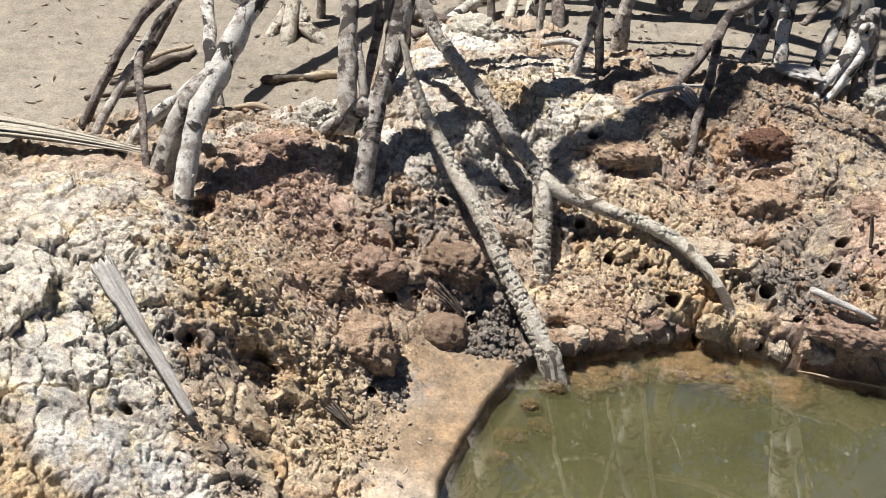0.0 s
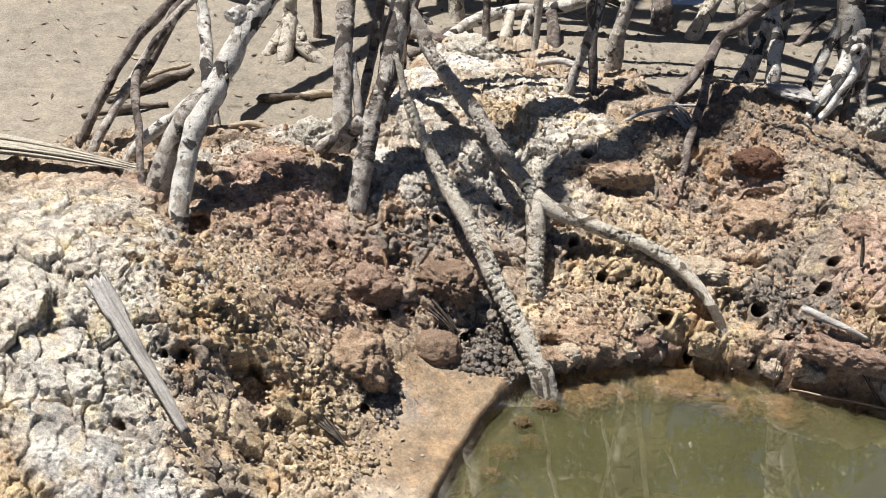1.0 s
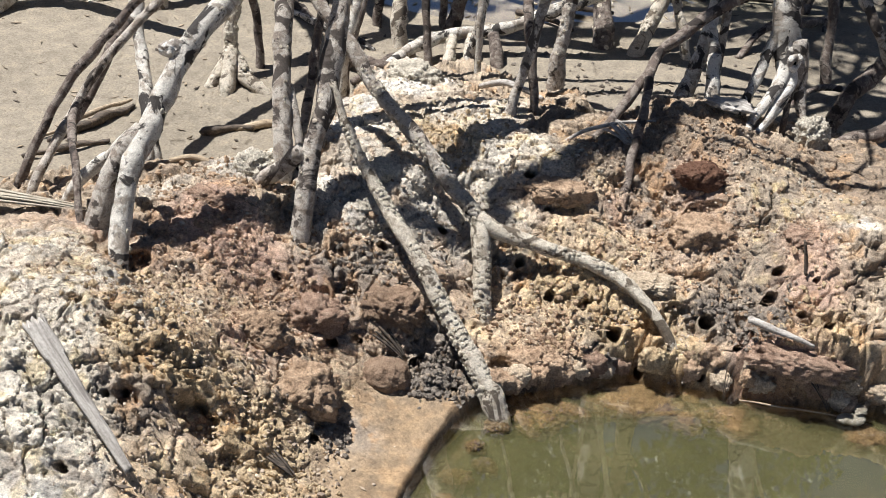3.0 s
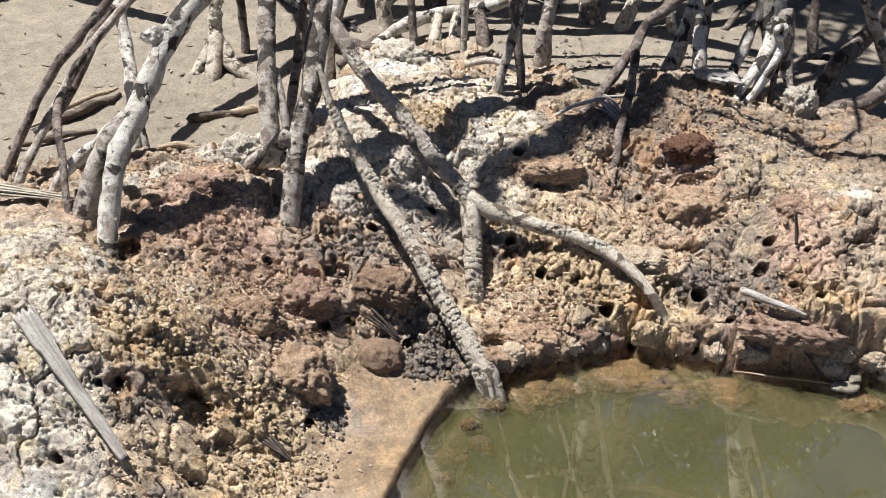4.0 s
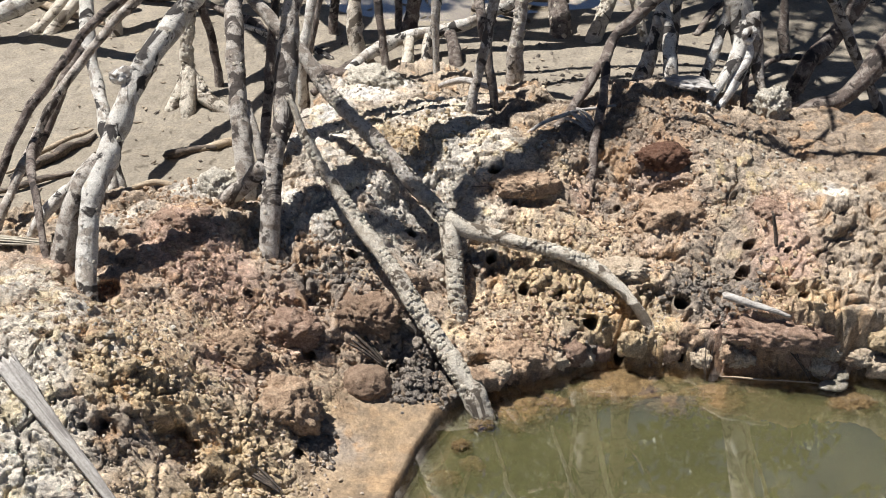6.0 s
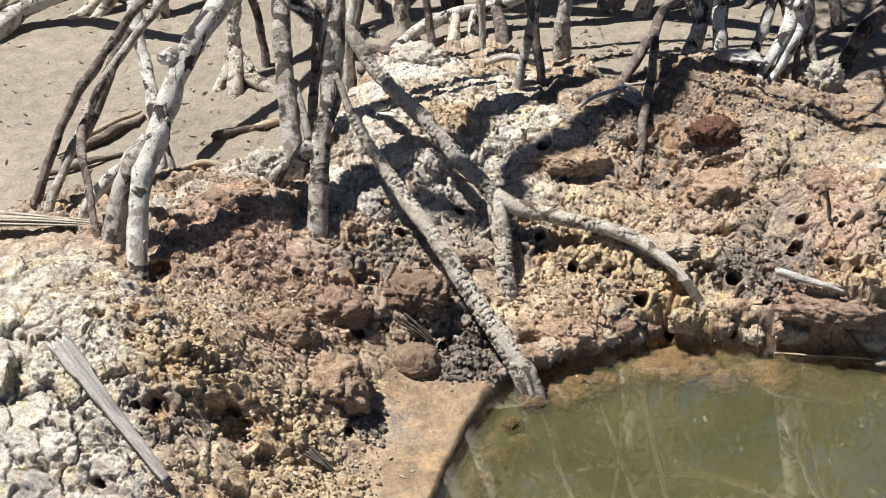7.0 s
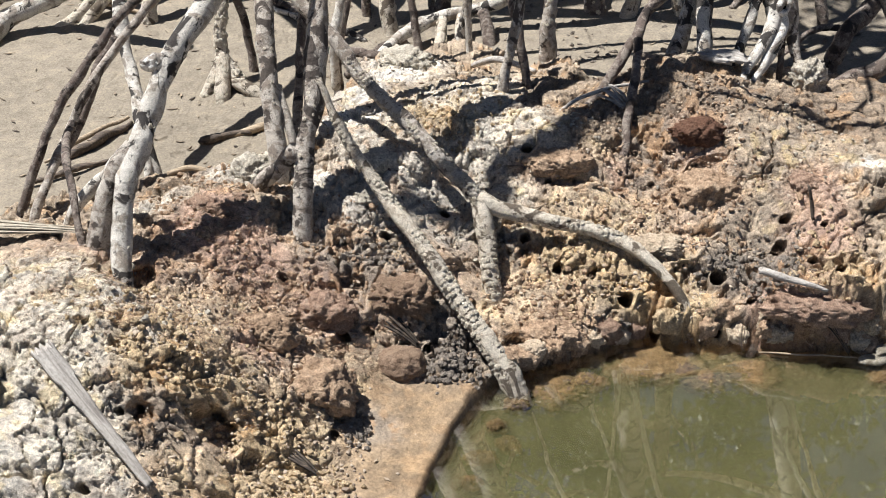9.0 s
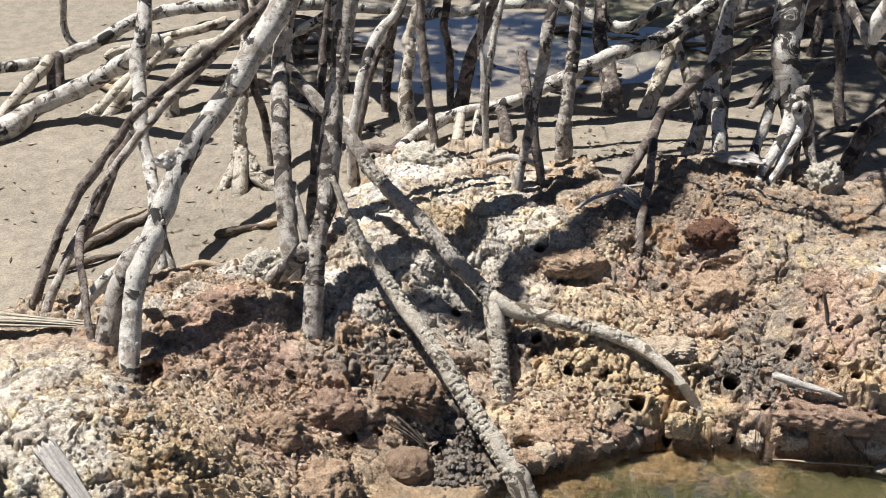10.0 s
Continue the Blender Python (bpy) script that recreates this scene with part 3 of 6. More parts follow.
zone("grey", (0.13, 2.70, 0.084), (-0.65, 2.44, 0.064), (0.12, 2.49, 0.065), (-0.16, 2.41, 0.063))
zone("earth", (0.56, 3.03, 0.110), (0.63, 2.93, 0.107), (0.71, 2.88, 0.106), (0.48, 2.89, 0.071), (0.76, 2.82, 0.079), (0.59, 2.85, 0.070), (0.41, 2.84, 0.087), (0.85, 2.90, 0.072), (0.95, 2.89, 0.063))
zone("earth", (1.05, 2.91, 0.082), (1.11, 2.84, 0.073), (0.33, 3.05, 0.073), (-0.65, 2.63, 0.085), (-0.68, 3.09, 0.078))
zone("clay", (0.86, 2.68, 0.103), (0.93, 2.76, 0.088), (0.87, 2.58, 0.084), (0.81, 2.73, 0.069), (0.83, 2.58, 0.067), (0.78, 2.50, 0.066), (1.03, 2.68, 0.069), (0.32, 2.79, 0.068))
zone("sand", (-0.01, 1.97, 0.087), (0.04, 2.04, 0.066), (-0.05, 1.78, 0.083), (-0.00, 1.84, 0.070), (-0.12, 1.85, 0.049), (-0.11, 2.04, 0.044), (0.10, 2.08, 0.045))

zone("pale", (-0.76, 1.55, 0.066), (-0.71, 1.67, 0.066), (-0.70, 1.48, 0.066), (-0.58, 1.51, 0.055), (-0.62, 1.55, 0.044))
zone("white", (-0.59, 1.44, 0.066), (-0.50, 1.45, 0.055), (-0.65, 1.40, 0.044), (-0.74, 1.49, 0.044), (-0.45, 1.43, 0.044))
zone("ochre", (-0.70, 1.32, 0.049), (-0.65, 1.32, 0.038), (-0.32, 1.56, 0.044), (-0.26, 1.67, 0.044))
zone("brown", (-0.65, 1.50, 0.033), (-0.58, 1.53, 0.027))
zone("dark", (-0.38, 1.56, 0.033), (-0.42, 1.56, 0.027), (-0.35, 1.53, 0.033))
zone("tan", (-0.24, 1.58, 0.055), (-0.42, 1.67, 0.044))
# far right bank: dark earth, its colour also standing in for shade there
zone("earth", (1.16, 3.05, 0.070), (1.22, 2.95, 0.070), (1.32, 3.04, 0.070), (1.24, 3.12, 0.070), (1.28, 2.88, 0.070))
zone("earth", (1.12, 2.88, 0.08), (1.20, 2.82, 0.07), (1.05, 2.97, 0.07), (1.28, 2.80, 0.07))


def sheet_axis(lo, hi, step, mid_lo, mid_hi, mid):
    inner = np.arange(lo, hi, step)
    low = np.arange(lo - mid, mid_lo, -mid)[::-1]
    high = np.arange(inner[-1] + mid, mid_hi, mid)
    far = np.cumsum(mid * 1.32 ** np.arange(1, 34))
    return np.concatenate([low[0] - far[::-1], low, inner, high, high[-1] + far])


CRUMBLE = {"sand": 0.25, "pale": 0.25, "white": 0.40, "tan": 0.45, "ochre": 1.1, "red": 0.55, "brown": 0.55, "clay": 0.25, "earth": 0.55, "dark": 1.0, "grey": 0.6}


def window(x, y, cx, cy, rx, ry):
    """The part of the sheet within rx and ry of a place."""
    return (slice(*np.searchsorted(x[:, 0], (cx - rx, cx + rx))), slice(*np.searchsorted(y[0], (cy - ry, cy + ry))))


def soil_colour(x, y, z, s):
    wx = x + 0.07 * (fbm(x, y, 0.10, 4, 60) - 0.5) + 0.03 * (fbm(x, y, 0.025, 3, 62) - 0.5)
    wy = y + 0.07 * (fbm(x, y, 0.10, 4, 64) - 0.5) + 0.03 * (fbm(x, y, 0.025, 3, 66) - 0.5)
    col, den = np.zeros((*x.shape, 3), np.float32), np.full_like(x, 1e-6)
    mottle = fbm(x, y, 0.06, 4, 70)
    near = smooth(0.8, 0.0, np.maximum(np.abs(x) - 1.6, np.maximum(y - 5.0, 0.8 - y)))
    base = np.array((0.45, 0.365, 0.275)) + (mottle[..., None] - 0.5) * np.array((0.28, 0.24, 0.19)) * near[..., None]
    col, den = col + 0.10 * base, den + 0.10
    crumbly, plates = np.full_like(x, 0.10 * 0.7), np.zeros_like(x)
    for soil, zx, zy, r in ZONES:
        k = window(x, y, zx, zy, 2.2 * r + 0.06, 2.2 * r + 0.06)
        w = np.exp(-((wx[k] - zx) ** 2 + (wy[k] - zy) ** 2) / (0.65 * r * r))
        col[k] += w[..., None] * np.array(SOILS[soil])
        den[k] += w
        crumbly[k] += w * CRUMBLE[soil]
        plates[k] += w * {"pale": 1.0, "clay": 0.9, "white": 0.8, "tan": 0.55}.get(soil, 0.0)
    col, crumbly, plates = col / den[..., None], crumbly / den, plates / den
    # rust, straw and grey mottling at the size of a fingertip
    fleck, rust = fbm(x, y, 0.022, 3, 71), smooth(0.56, 0.70, fbm(x, y, 0.05, 4, 73))
    col = col * (1 + (fleck[..., None] - 0.5) * np.array((0.75, 0.7, 0.6)))
    col = col + (0.7 * rust * np.clip(crumbly - 0.15, 0, 0.6))[..., None] * (np.array((0.60, 0.34, 0.15)) - col)
    straw = smooth(0.58, 0.70, fbm(x, y, 0.04, 4, 75)) * plates
    col = col + 0.55 * straw[..., None] * (np.array((0.66, 0.52, 0.27)) - col)
    flat_mud = np.array((0.245, 0.212, 0.165)) + (near * (fbm(x, y, 0.35, 4, 80) - 0.5) + fbm(x, y, 5.0, 2, 82) - 0.5)[..., None] * np.array((0.09, 0.08, 0.066))
    algae = smooth(0.5, 0.68, fbm(x, y, 0.8, 3, 84)) * smooth(4.4, 5.0, y) * smooth(-0.6, 0.0, x)
    flat_mud = flat_mud + algae[..., None] * (np.array((0.15, 0.16, 0.085)) - flat_mud) * 0.6
    on_flat = (1 - smooth(0.075, 0.13, land_z(wx, wy))) * smooth(2.4, 2.6, y + 0.3 * np.clip(-x, 0, 1)) + smooth(3.8, 4.2, y)
    on_flat = np.clip(np.maximum(on_flat, 1 - smooth(0.15, 0.6, bank_mask(wx, wy))), 0, 1)[..., None]
    col = col * (1 - on_flat) + flat_mud * on_flat
    silt = np.array((0.10, 0.095, 0.055)) + (fbm(x, y, 0.3, 3, 90)[..., None] - 0.5) * 0.03
    under = smooth(0.03, 0.12, s)[..., None]
    return np.clip(col * (1 - under) + silt * under, 0.02, 0.8), on_flat[..., 0], crumbly, plates


def build_ground():
    X, Y = np.meshgrid(sheet_axis(-1.12, 1.25, 0.0033, -2.2, 2.3, 0.02), sheet_axis(1.20, 3.35, 0.0033, 0.2, 5.6, 0.02), indexing="ij")
    X, Y = X.astype(np.float32), Y.astype(np.float32)
    Z = base_z(X, Y)
    s = pool_inset(X, Y)
    colour, on_flat, crumbly, plates = soil_colour(X, Y, Z, s)
    nx, ny = -np.gradient(Z, X[:, 0], axis=0), -np.gradient(Z, Y[0], axis=1)
    nl = np.sqrt(nx * nx + ny * ny + 1)
    N = np.stack([nx / nl, ny / nl, 1 / nl], -1)
    close = smooth(0.5, 0.0, np.maximum(np.abs(X) - 1.3, np.maximum(Y - 3.85, 1.3 - Y)))
    ramp = smooth(0.085, 0.05, Z) * smooth(0.30, 0.18, X) * smooth(2.12, 2.06, Y) * smooth(-0.18, -0.09, X)
    crust = np.clip(np.exp(-((X + 0.82) ** 2 + (Y - 1.62) ** 2) / 0.055) * 1.6, 0, 1)
    plates = np.clip(np.maximum(crust, 0.85 * plates * smooth(0.2, 0.3, Z)), 0, 1)
    rough = np.clip((1 - on_flat) * (1 - 0.95 * ramp), 0.05, 1) * (1 - smooth(0.06, 0.16, s)) * close * (0.35 + 0.65 * smooth(0.35, 0.65, 1 / nl))
    for hx, hy, r, depth in HOLES:
        k = window(X, Y, hx, hy, 2.2 * r, 2.2 * r)
        rough[k] *= 0.25 + 0.75 * smooth(0.95, 1.35, np.hypot((X[k] - hx) / r, (Y[k] - hy) / r))
    wx, wy = X + 0.025 * (fbm(X, Y, 0.05, 3, 12) - 0.5), Y + 0.025 * (fbm(X, Y, 0.05, 3, 14) - 0.5)
    calm = (1 - 0.88 * crust) * (1 - 0.88 * plates) * np.clip(crumbly, 0.22, 1.1)
    broken = smooth(0.40, 0.60, fbm(X, Y, 0.11, 3, 27))
    d = 0.026 * (1 - 0.6 * plates) * (fbm(X, Y, 0.16, 3, 20) - 0.5) + 0.006 * crust * (fbm(X, Y, 0.05, 4, 24) - 0.5)
    # broken chunks: tilted facets with ragged steps between them, at four sizes
    for size, amp, seed in ((0.100, 0.020, 31), (0.050, 0.0135, 33), (0.024, 0.0066, 35), (0.0125, 0.0036, 37)):
        f1, f2, own, facet = cells(wx + 0.3 * size * (fbm(X, Y, size * 0.5, 2, seed + 60) - 0.5), wy, size, seed)
        where = 0.85 if size > 0.04 else 0.22 + 1.25 * broken
        d = d + amp * calm * where * (0.7 * (own - 0.5) + 1.1 * facet - 0.8 * smooth(0.13, 0.0, f2 - f1))
    # eroded pits in the crumbly mud
    for size, amp, seed, much in ((0.030, 0.024, 41, 0.74), (0.017, 0.012, 143, 0.76), (0.075, 0.034, 45, 0.80)):
        f1, f2, own, facet = cells(wx, wy, size, seed)
        pits = smooth(much, much + 0.02, own) * smooth(0.46, 0.26, f1) * smooth(0.36, 0.52, fbm(X, Y, 0.16, 3, seed + 2))
        d = d - amp * pits * (1 - crust) * smooth(0.45, 0.9, crumbly)
    # drying cracks in the pale crust
    for size, deep, seed in ((0.125, 0.032, 51), (0.055, 0.015, 251)):
        f1, f2, own, facet = cells(X + 0.55 * size * (fbm(X, Y, 0.6 * size, 4, 47) - 0.5), Y + 0.55 * size * (fbm(X, Y, 0.6 * size, 4, 49) - 0.5), size, seed)
        gaping = smooth(0.30, 0.44, fbm(X, Y, 0.12, 3, seed + 2))
        d = d + plates * size / 0.105 * (0.010 * own + 0.016 * facet) - plates * deep * smooth(0.075, 0.0, f2 - f1) * gaping
    # the crust flakes into small curled scales
    scaly = plates * smooth(0.46, 0.60, fbm(X, Y, 0.20, 3, 157))
    for size, amp, seed in ((0.034, 0.0065, 151), (0.018, 0.0045, 153), (0.010, 0.0025, 155)):
        f1, f2, own, facet = cells(wx + 0.4 * size * fbm(X, Y, size, 2, seed), 1.5 * wy, size, seed)
        d = d + scaly * amp * (own - 0.5 + 0.9 * facet)
    d = d * rough
    d = d + on_flat * close * (0.006 * (fbm(X, Y, 0.09, 4, 55) - 0.5) - 0.006 * smooth(0.72, 0.8, fbm(X, Y, 0.05, 2, 57)))
    d = d + 0.004 * (fbm(X, Y, 0.03, 3, 59) - 0.5) * close
    P = np.stack([X, Y, Z], -1) + N * d[..., None]
    # crumbs lean and overhang: push sideways too
    for size, amp, seed in ((0.05, 0.010, 101), (0.024, 0.0045, 111), (0.012, 0.0025, 121)):
        for ax in range(3):
            P[..., ax] += amp * calm * rough * (0.35 + broken) * (fbm(X + 0.8 * Z, Y + 0.8 * Z, size, 2, seed + 3 * ax) - 0.5) * 2
    for bx, by, rx, ry, depth in BITES:
        k = window(X, Y, bx, by, 1.4 * rx, 1.4 * ry)
        q = np.hypot((X[k] - bx) / rx, (Y[k] - by) / ry) + 0.5 * (fbm(X[k], Y[k], 0.03, 3, 63) - 0.5)
        P[k] += (smooth(1.0, 0.45, q) * depth)[..., None] * np.array((-0.15, 0.70, -0.70))
    for hx, hy, r, depth in HOLES:
        k = window(X, Y, hx, hy, 1.4 * r, 1.4 * r)
        q = np.hypot((X[k] - hx) / r, (Y[k] - hy) / (0.85 * r)) + 0.55 * (fbm(X[k], Y[k], 0.9 * r, 2, 61) - 0.5)
        P[k] += (smooth(1.0, 0.74, q) * depth * (1.5 if r > 0.012 else 1.0))[..., None] * np.array((0.0, 0.72, -0.69))
    # keep the land above the water outside the pool
    dry = s < -0.02
    P[..., 2] = np.where(dry, np.maximum(P[..., 2], 0.006), P[..., 2])
    n, m = X.shape
    me = bpy.data.meshes.new("ground")
    me.vertices.add(n * m)
    me.vertices.foreach_set("co", P.reshape(-1).astype(np.float32))
    idx = np.arange(n * m).reshape(n, m)
    quads = np.stack([idx[:-1, :-1], idx[1:, :-1], idx[1:, 1:], idx[:-1, 1:]], -1).reshape(-1)
    me.loops.add(len(quads))
    me.loops.foreach_set("vertex_index", quads.astype(np.int32))
    me.polygons.add(len(quads) // 4)
    me.polygons.foreach_set("loop_start", np.arange(0, len(quads), 4).astype(np.int32))
    me.polygons.foreach_set("use_smooth", np.ones(len(quads) // 4, bool))
    me.update(calc_edges=True)
    me.materials.append(MUD)
    a = me.color_attributes.new("soil", "FLOAT_COLOR", "POINT")
    a.data.foreach_set("color", np.concatenate([colour, np.ones((n, m, 1))], -1).reshape(-1).astype(np.float32))
    wet = smooth(-0.040, -0.006, s + 0.02 * (fbm(X, Y, 0.04, 3, 95) - 0.5)) * smooth(0.10, 0.03, P[..., 2])
    g = me.attributes.new("grain", "FLOAT", "POINT")
    g.data.foreach_set("value", (1 - 0.38 * np.clip(on_flat + 1.1 * ramp, 0, 1)).reshape(-1).astype(np.float32))
    w = me.attributes.new("wet", "FLOAT", "POINT")
    w.data.foreach_set("value", wet.reshape(-1).astype(np.float32))
    ob = new("ground", me)
    tagged(ob, "crumbly tan, pale and reddish mangrove mud bank with burrows", "mud bank", kind="structure")
    return P


GROUND = build_ground()


def top(x, y):
    """Height of the finished ground at a place."""
    if not hasattr(top, "tree"):
        keep = GROUND.reshape(-1, 3)
        near = keep[(np.abs(keep[:, 0]) < 2.6) & (keep[:, 1] > 0.9) & (keep[:, 1] < 6.0)]
        top.tree = {}
        for p in near:
            k = (int(p[0] // 0.02), int(p[1] // 0.02))
            top.tree.setdefault(k, []).append(p[2])
    k = (int(x // 0.02), int(y // 0.02))
    vals = top.tree.get(k)
    return float(np.mean(vals)) if vals else float(base_z(np.array([x]), np.array([y]))[0])


wv = [(x, y, 0.0) for x in np.linspace(-0.15, 2.5, 60) for y in np.linspace(0.5, 2.42, 44)]
wf = [(i * 44 + j, i * 44 + 44 + j, i * 44 + 45 + j, i * 44 + j + 1) for i in range(59) for j in range(43)]
pool = tagged(new("water", mesh_from("water", wv, wf, WATER)), "still murky olive green water of a small tidal pool", "water", kind="structure")
pool.visible_shadow = False
for depth in (-0.026, -0.045, -0.068, -0.095):
    veil = new("water", mesh_from("water", [(x, y, depth) for x, y in ((-0.15, 0.5), (2.5, 0.5), (2.5, 2.42), (-0.15, 2.42))], [(0, 1, 2, 3)], MURK))
    tagged(veil, "suspended olive silt in the pool water", "water", kind="structure")


rim = [(0.28 + (0.75 + 0.12 * math.sin(5 * a)) * math.cos(a), 4.72 + (0.45 + 0.07 * math.cos(3 * a)) * math.sin(a), FLAT + 0.0012) for a in np.linspace(0, 6.2832, 49)[:-1]]
puddle = new("water", mesh_from("water", rim, [tuple(range(48))], WATER))
tagged(puddle, "thin film of tide water on the grey flat", "water", kind="structure")
puddle.visible_shadow = False


# ---------------------------------------------------------------- mangrove trees with their prop roots
def leafy(centres, count, radius, origin, seed, size=0.075):
    """A crown of single leaves in loose clumps."""
    rs = np.random.RandomState(seed)
    verts, faces = [], []
    for _ in range(count):
        c = centres[rs.randint(len(centres))]
        d = rs.normal(size=3)
        d = d / np.linalg.norm(d) * radius * rs.rand() ** 0.5 * np.array((1, 1, 0.6))
        at = np.array(c) + d - np.array(origin)
        a = rs.normal(size=3) + np.array((0, 0, 0.2))
        a /= np.linalg.norm(a)
        b = np.cross(a, rs.normal(size=3))
        b /= np.linalg.norm(b)
        l, w, k = size * rs.uniform(0.7, 1.3), size * 0.42, len(verts)
        n = np.cross(a, b)
        verts += [at, at + a * l * 0.4 + b * w * 0.5, at + a * l, at + a * l * 0.4 - b * w * 0.5, at + a * l * 0.45 - n * w * 0.12]
        faces += [(k, k + 1, k + 4), (k + 1, k + 2, k + 4), (k + 2, k + 3, k + 4), (k + 3, k, k + 4)]
    return mesh_from("crown", verts, faces, LEAF)


def mangrove(label, stem, lean, height, roots, crown=(), leaves=2500, spread=0.45, seed=0, stem_r=0.06):
    """A stilt-rooted tree: roots, each (points, material, extras), rise to the foot of the stem."""
    tree = tagged(empty("mangrove_tree", (stem[0], stem[1], FLAT)), label, "mangrove tree", "stilt-rooted mangroves")
    o = np.array((stem[0], stem[1], FLAT))
    for i, (pts, mat, extra) in enumerate(roots):
        pts = [tuple(p) for p in pts]
        if seed > 2:
            pts = [(x, y, z, r * (0.93 if r > 0.012 else 0.97)) for x, y, z, r in pts]
        r_end = pts[-1][3]
        if extra.get("join", True):
            end, a, b = np.array(stem), np.array(pts[-2][:3]), np.array(pts[-1][:3])
            way = (b - a) / np.linalg.norm(b - a)
            gap = np.linalg.norm(end - b)
            mid = b + way * gap * 0.45
            pts += [(*(mid * 0.75 + 0.25 * end), r_end * 1.05), (*end, r_end * 1.1)]
        if extra.get("foot", True):
            a, b = np.array(pts[0]), np.array(pts[1])
            way = (a[:3] - b[:3]) / np.linalg.norm(a[:3] - b[:3])
            pts = [(*(a[:3] + way * 0.05 + np.array((0, 0, -0.02))), a[3] * 1.02)] + pts
        root = part("prop_root", tube("prop_root", pts, mat, o, 14, extra.get("lump", 0.21), seed * 13 + i, wobble=extra.get("wobble", 0.0022)), tree, extra.get("label", ""))
        if "barnacles" in extra:
            n, size, low, high = extra["barnacles"]
            part("barnacle_crust", barnacles(pts, n, size, o, seed + i, low, high), root, "crust of small grey barnacles")["kind"] = "stuff"
        if "hollow" in extra:
            hx, hy, hz, R, r = extra["hollow"]
            u, v, out = np.array((0.92, 0.38, 0.08)), np.array((0.0, 0.33, 0.94)), np.array((0.36, -0.87, 0.31))
            ring = [(*(np.array((hx, hy, hz)) + R * (0.85 * u * math.cos(a) + v * math.sin(a))), r * (1 + 0.25 * math.sin(3 * a))) for a in np.linspace(0.2, 6.3, 16)]
            knot = part("hollow_knot", tube("hollow_knot", ring, BARK_WHITE, o, 10, 0.2, seed), root, "pale ring of bark round a dark hollow")
            # a shallow cup, its depth given by black colour instead of real shade
            cup = [tuple(np.array((hx, hy, hz)) - o + k * R * (0.85 * u * math.cos(a) + v * math.sin(a)) + out * h) for k, h in ((0.95, 0.004), (0.3, -0.003)) for a in np.linspace(0, 6.2832, 13)[:-1]]
            part("hollow", mesh_from("hollow", cup, [(i, (i + 1) % 12, 12 + (i + 1) % 12, 12 + i) for i in range(12)] + [tuple(range(12, 24))], HOLLOW_SHADE), knot, "shallow cup coloured black for the hollow's shade")
        if "knot" in extra:
            kx, ky, kz, kr = extra["knot"]
            v, f = lumpy((kr * 1.2, kr, kr * 0.9), seed + 40, 4, 0.2, 0.1)
            part("knot", mesh_from("knot", v + np.array((kx, ky, kz)) - o, f, BARK_WHITE), root, "pale swollen knot")
    topz = stem[2] + height
    trunk = [(*stem, stem_r), (stem[0] + lean[0] * 0.4, stem[1] + lean[1] * 0.4, stem[2] + height * 0.4, stem_r * 0.9), (stem[0] + lean[0], stem[1] + lean[1], topz, stem_r * 0.55)]
    part("trunk", tube("trunk", trunk, BARK_GREY, o, 12, 0.1, seed, 0.05), tree)
    rs = np.random.RandomState(seed + 5)
    centres = []
    for c in crown:
        loose = c[3] if len(c) > 3 else spread
        c = np.array(c[:3], float)
        frm = np.array(stem) + np.array((*lean, height)) * rs.uniform(0.45, 0.95)
        limb = [(*frm, stem_r * 0.45), (*((frm + c) / 2 + np.array((0, 0, -0.08))), stem_r * 0.3), (*c, stem_r * 0.14)]
        part("limb", tube("limb", limb, BARK_GREY, o, 8, 0.1, seed, 0.06), tree)
        for _ in range(7):
            centres.append(c + rs.normal(size=3) * np.array((0.8, 0.8, 0.45)) * loose)
    if centres:
        part("crown", leafy(centres, leaves, spread * 0.45, o, seed + 9), tree, "glossy dark green leaves")
    return tree


def rt(r, *pts):
    """Root points with an even or tapering radius: r or (foot, end)."""
    r0, r1 = r if isinstance(r, tuple) else (r, r)
    n = len(pts) - 1
    return [(*p, r0 + (r1 - r0) * i / n) for i, p in enumerate(pts)]


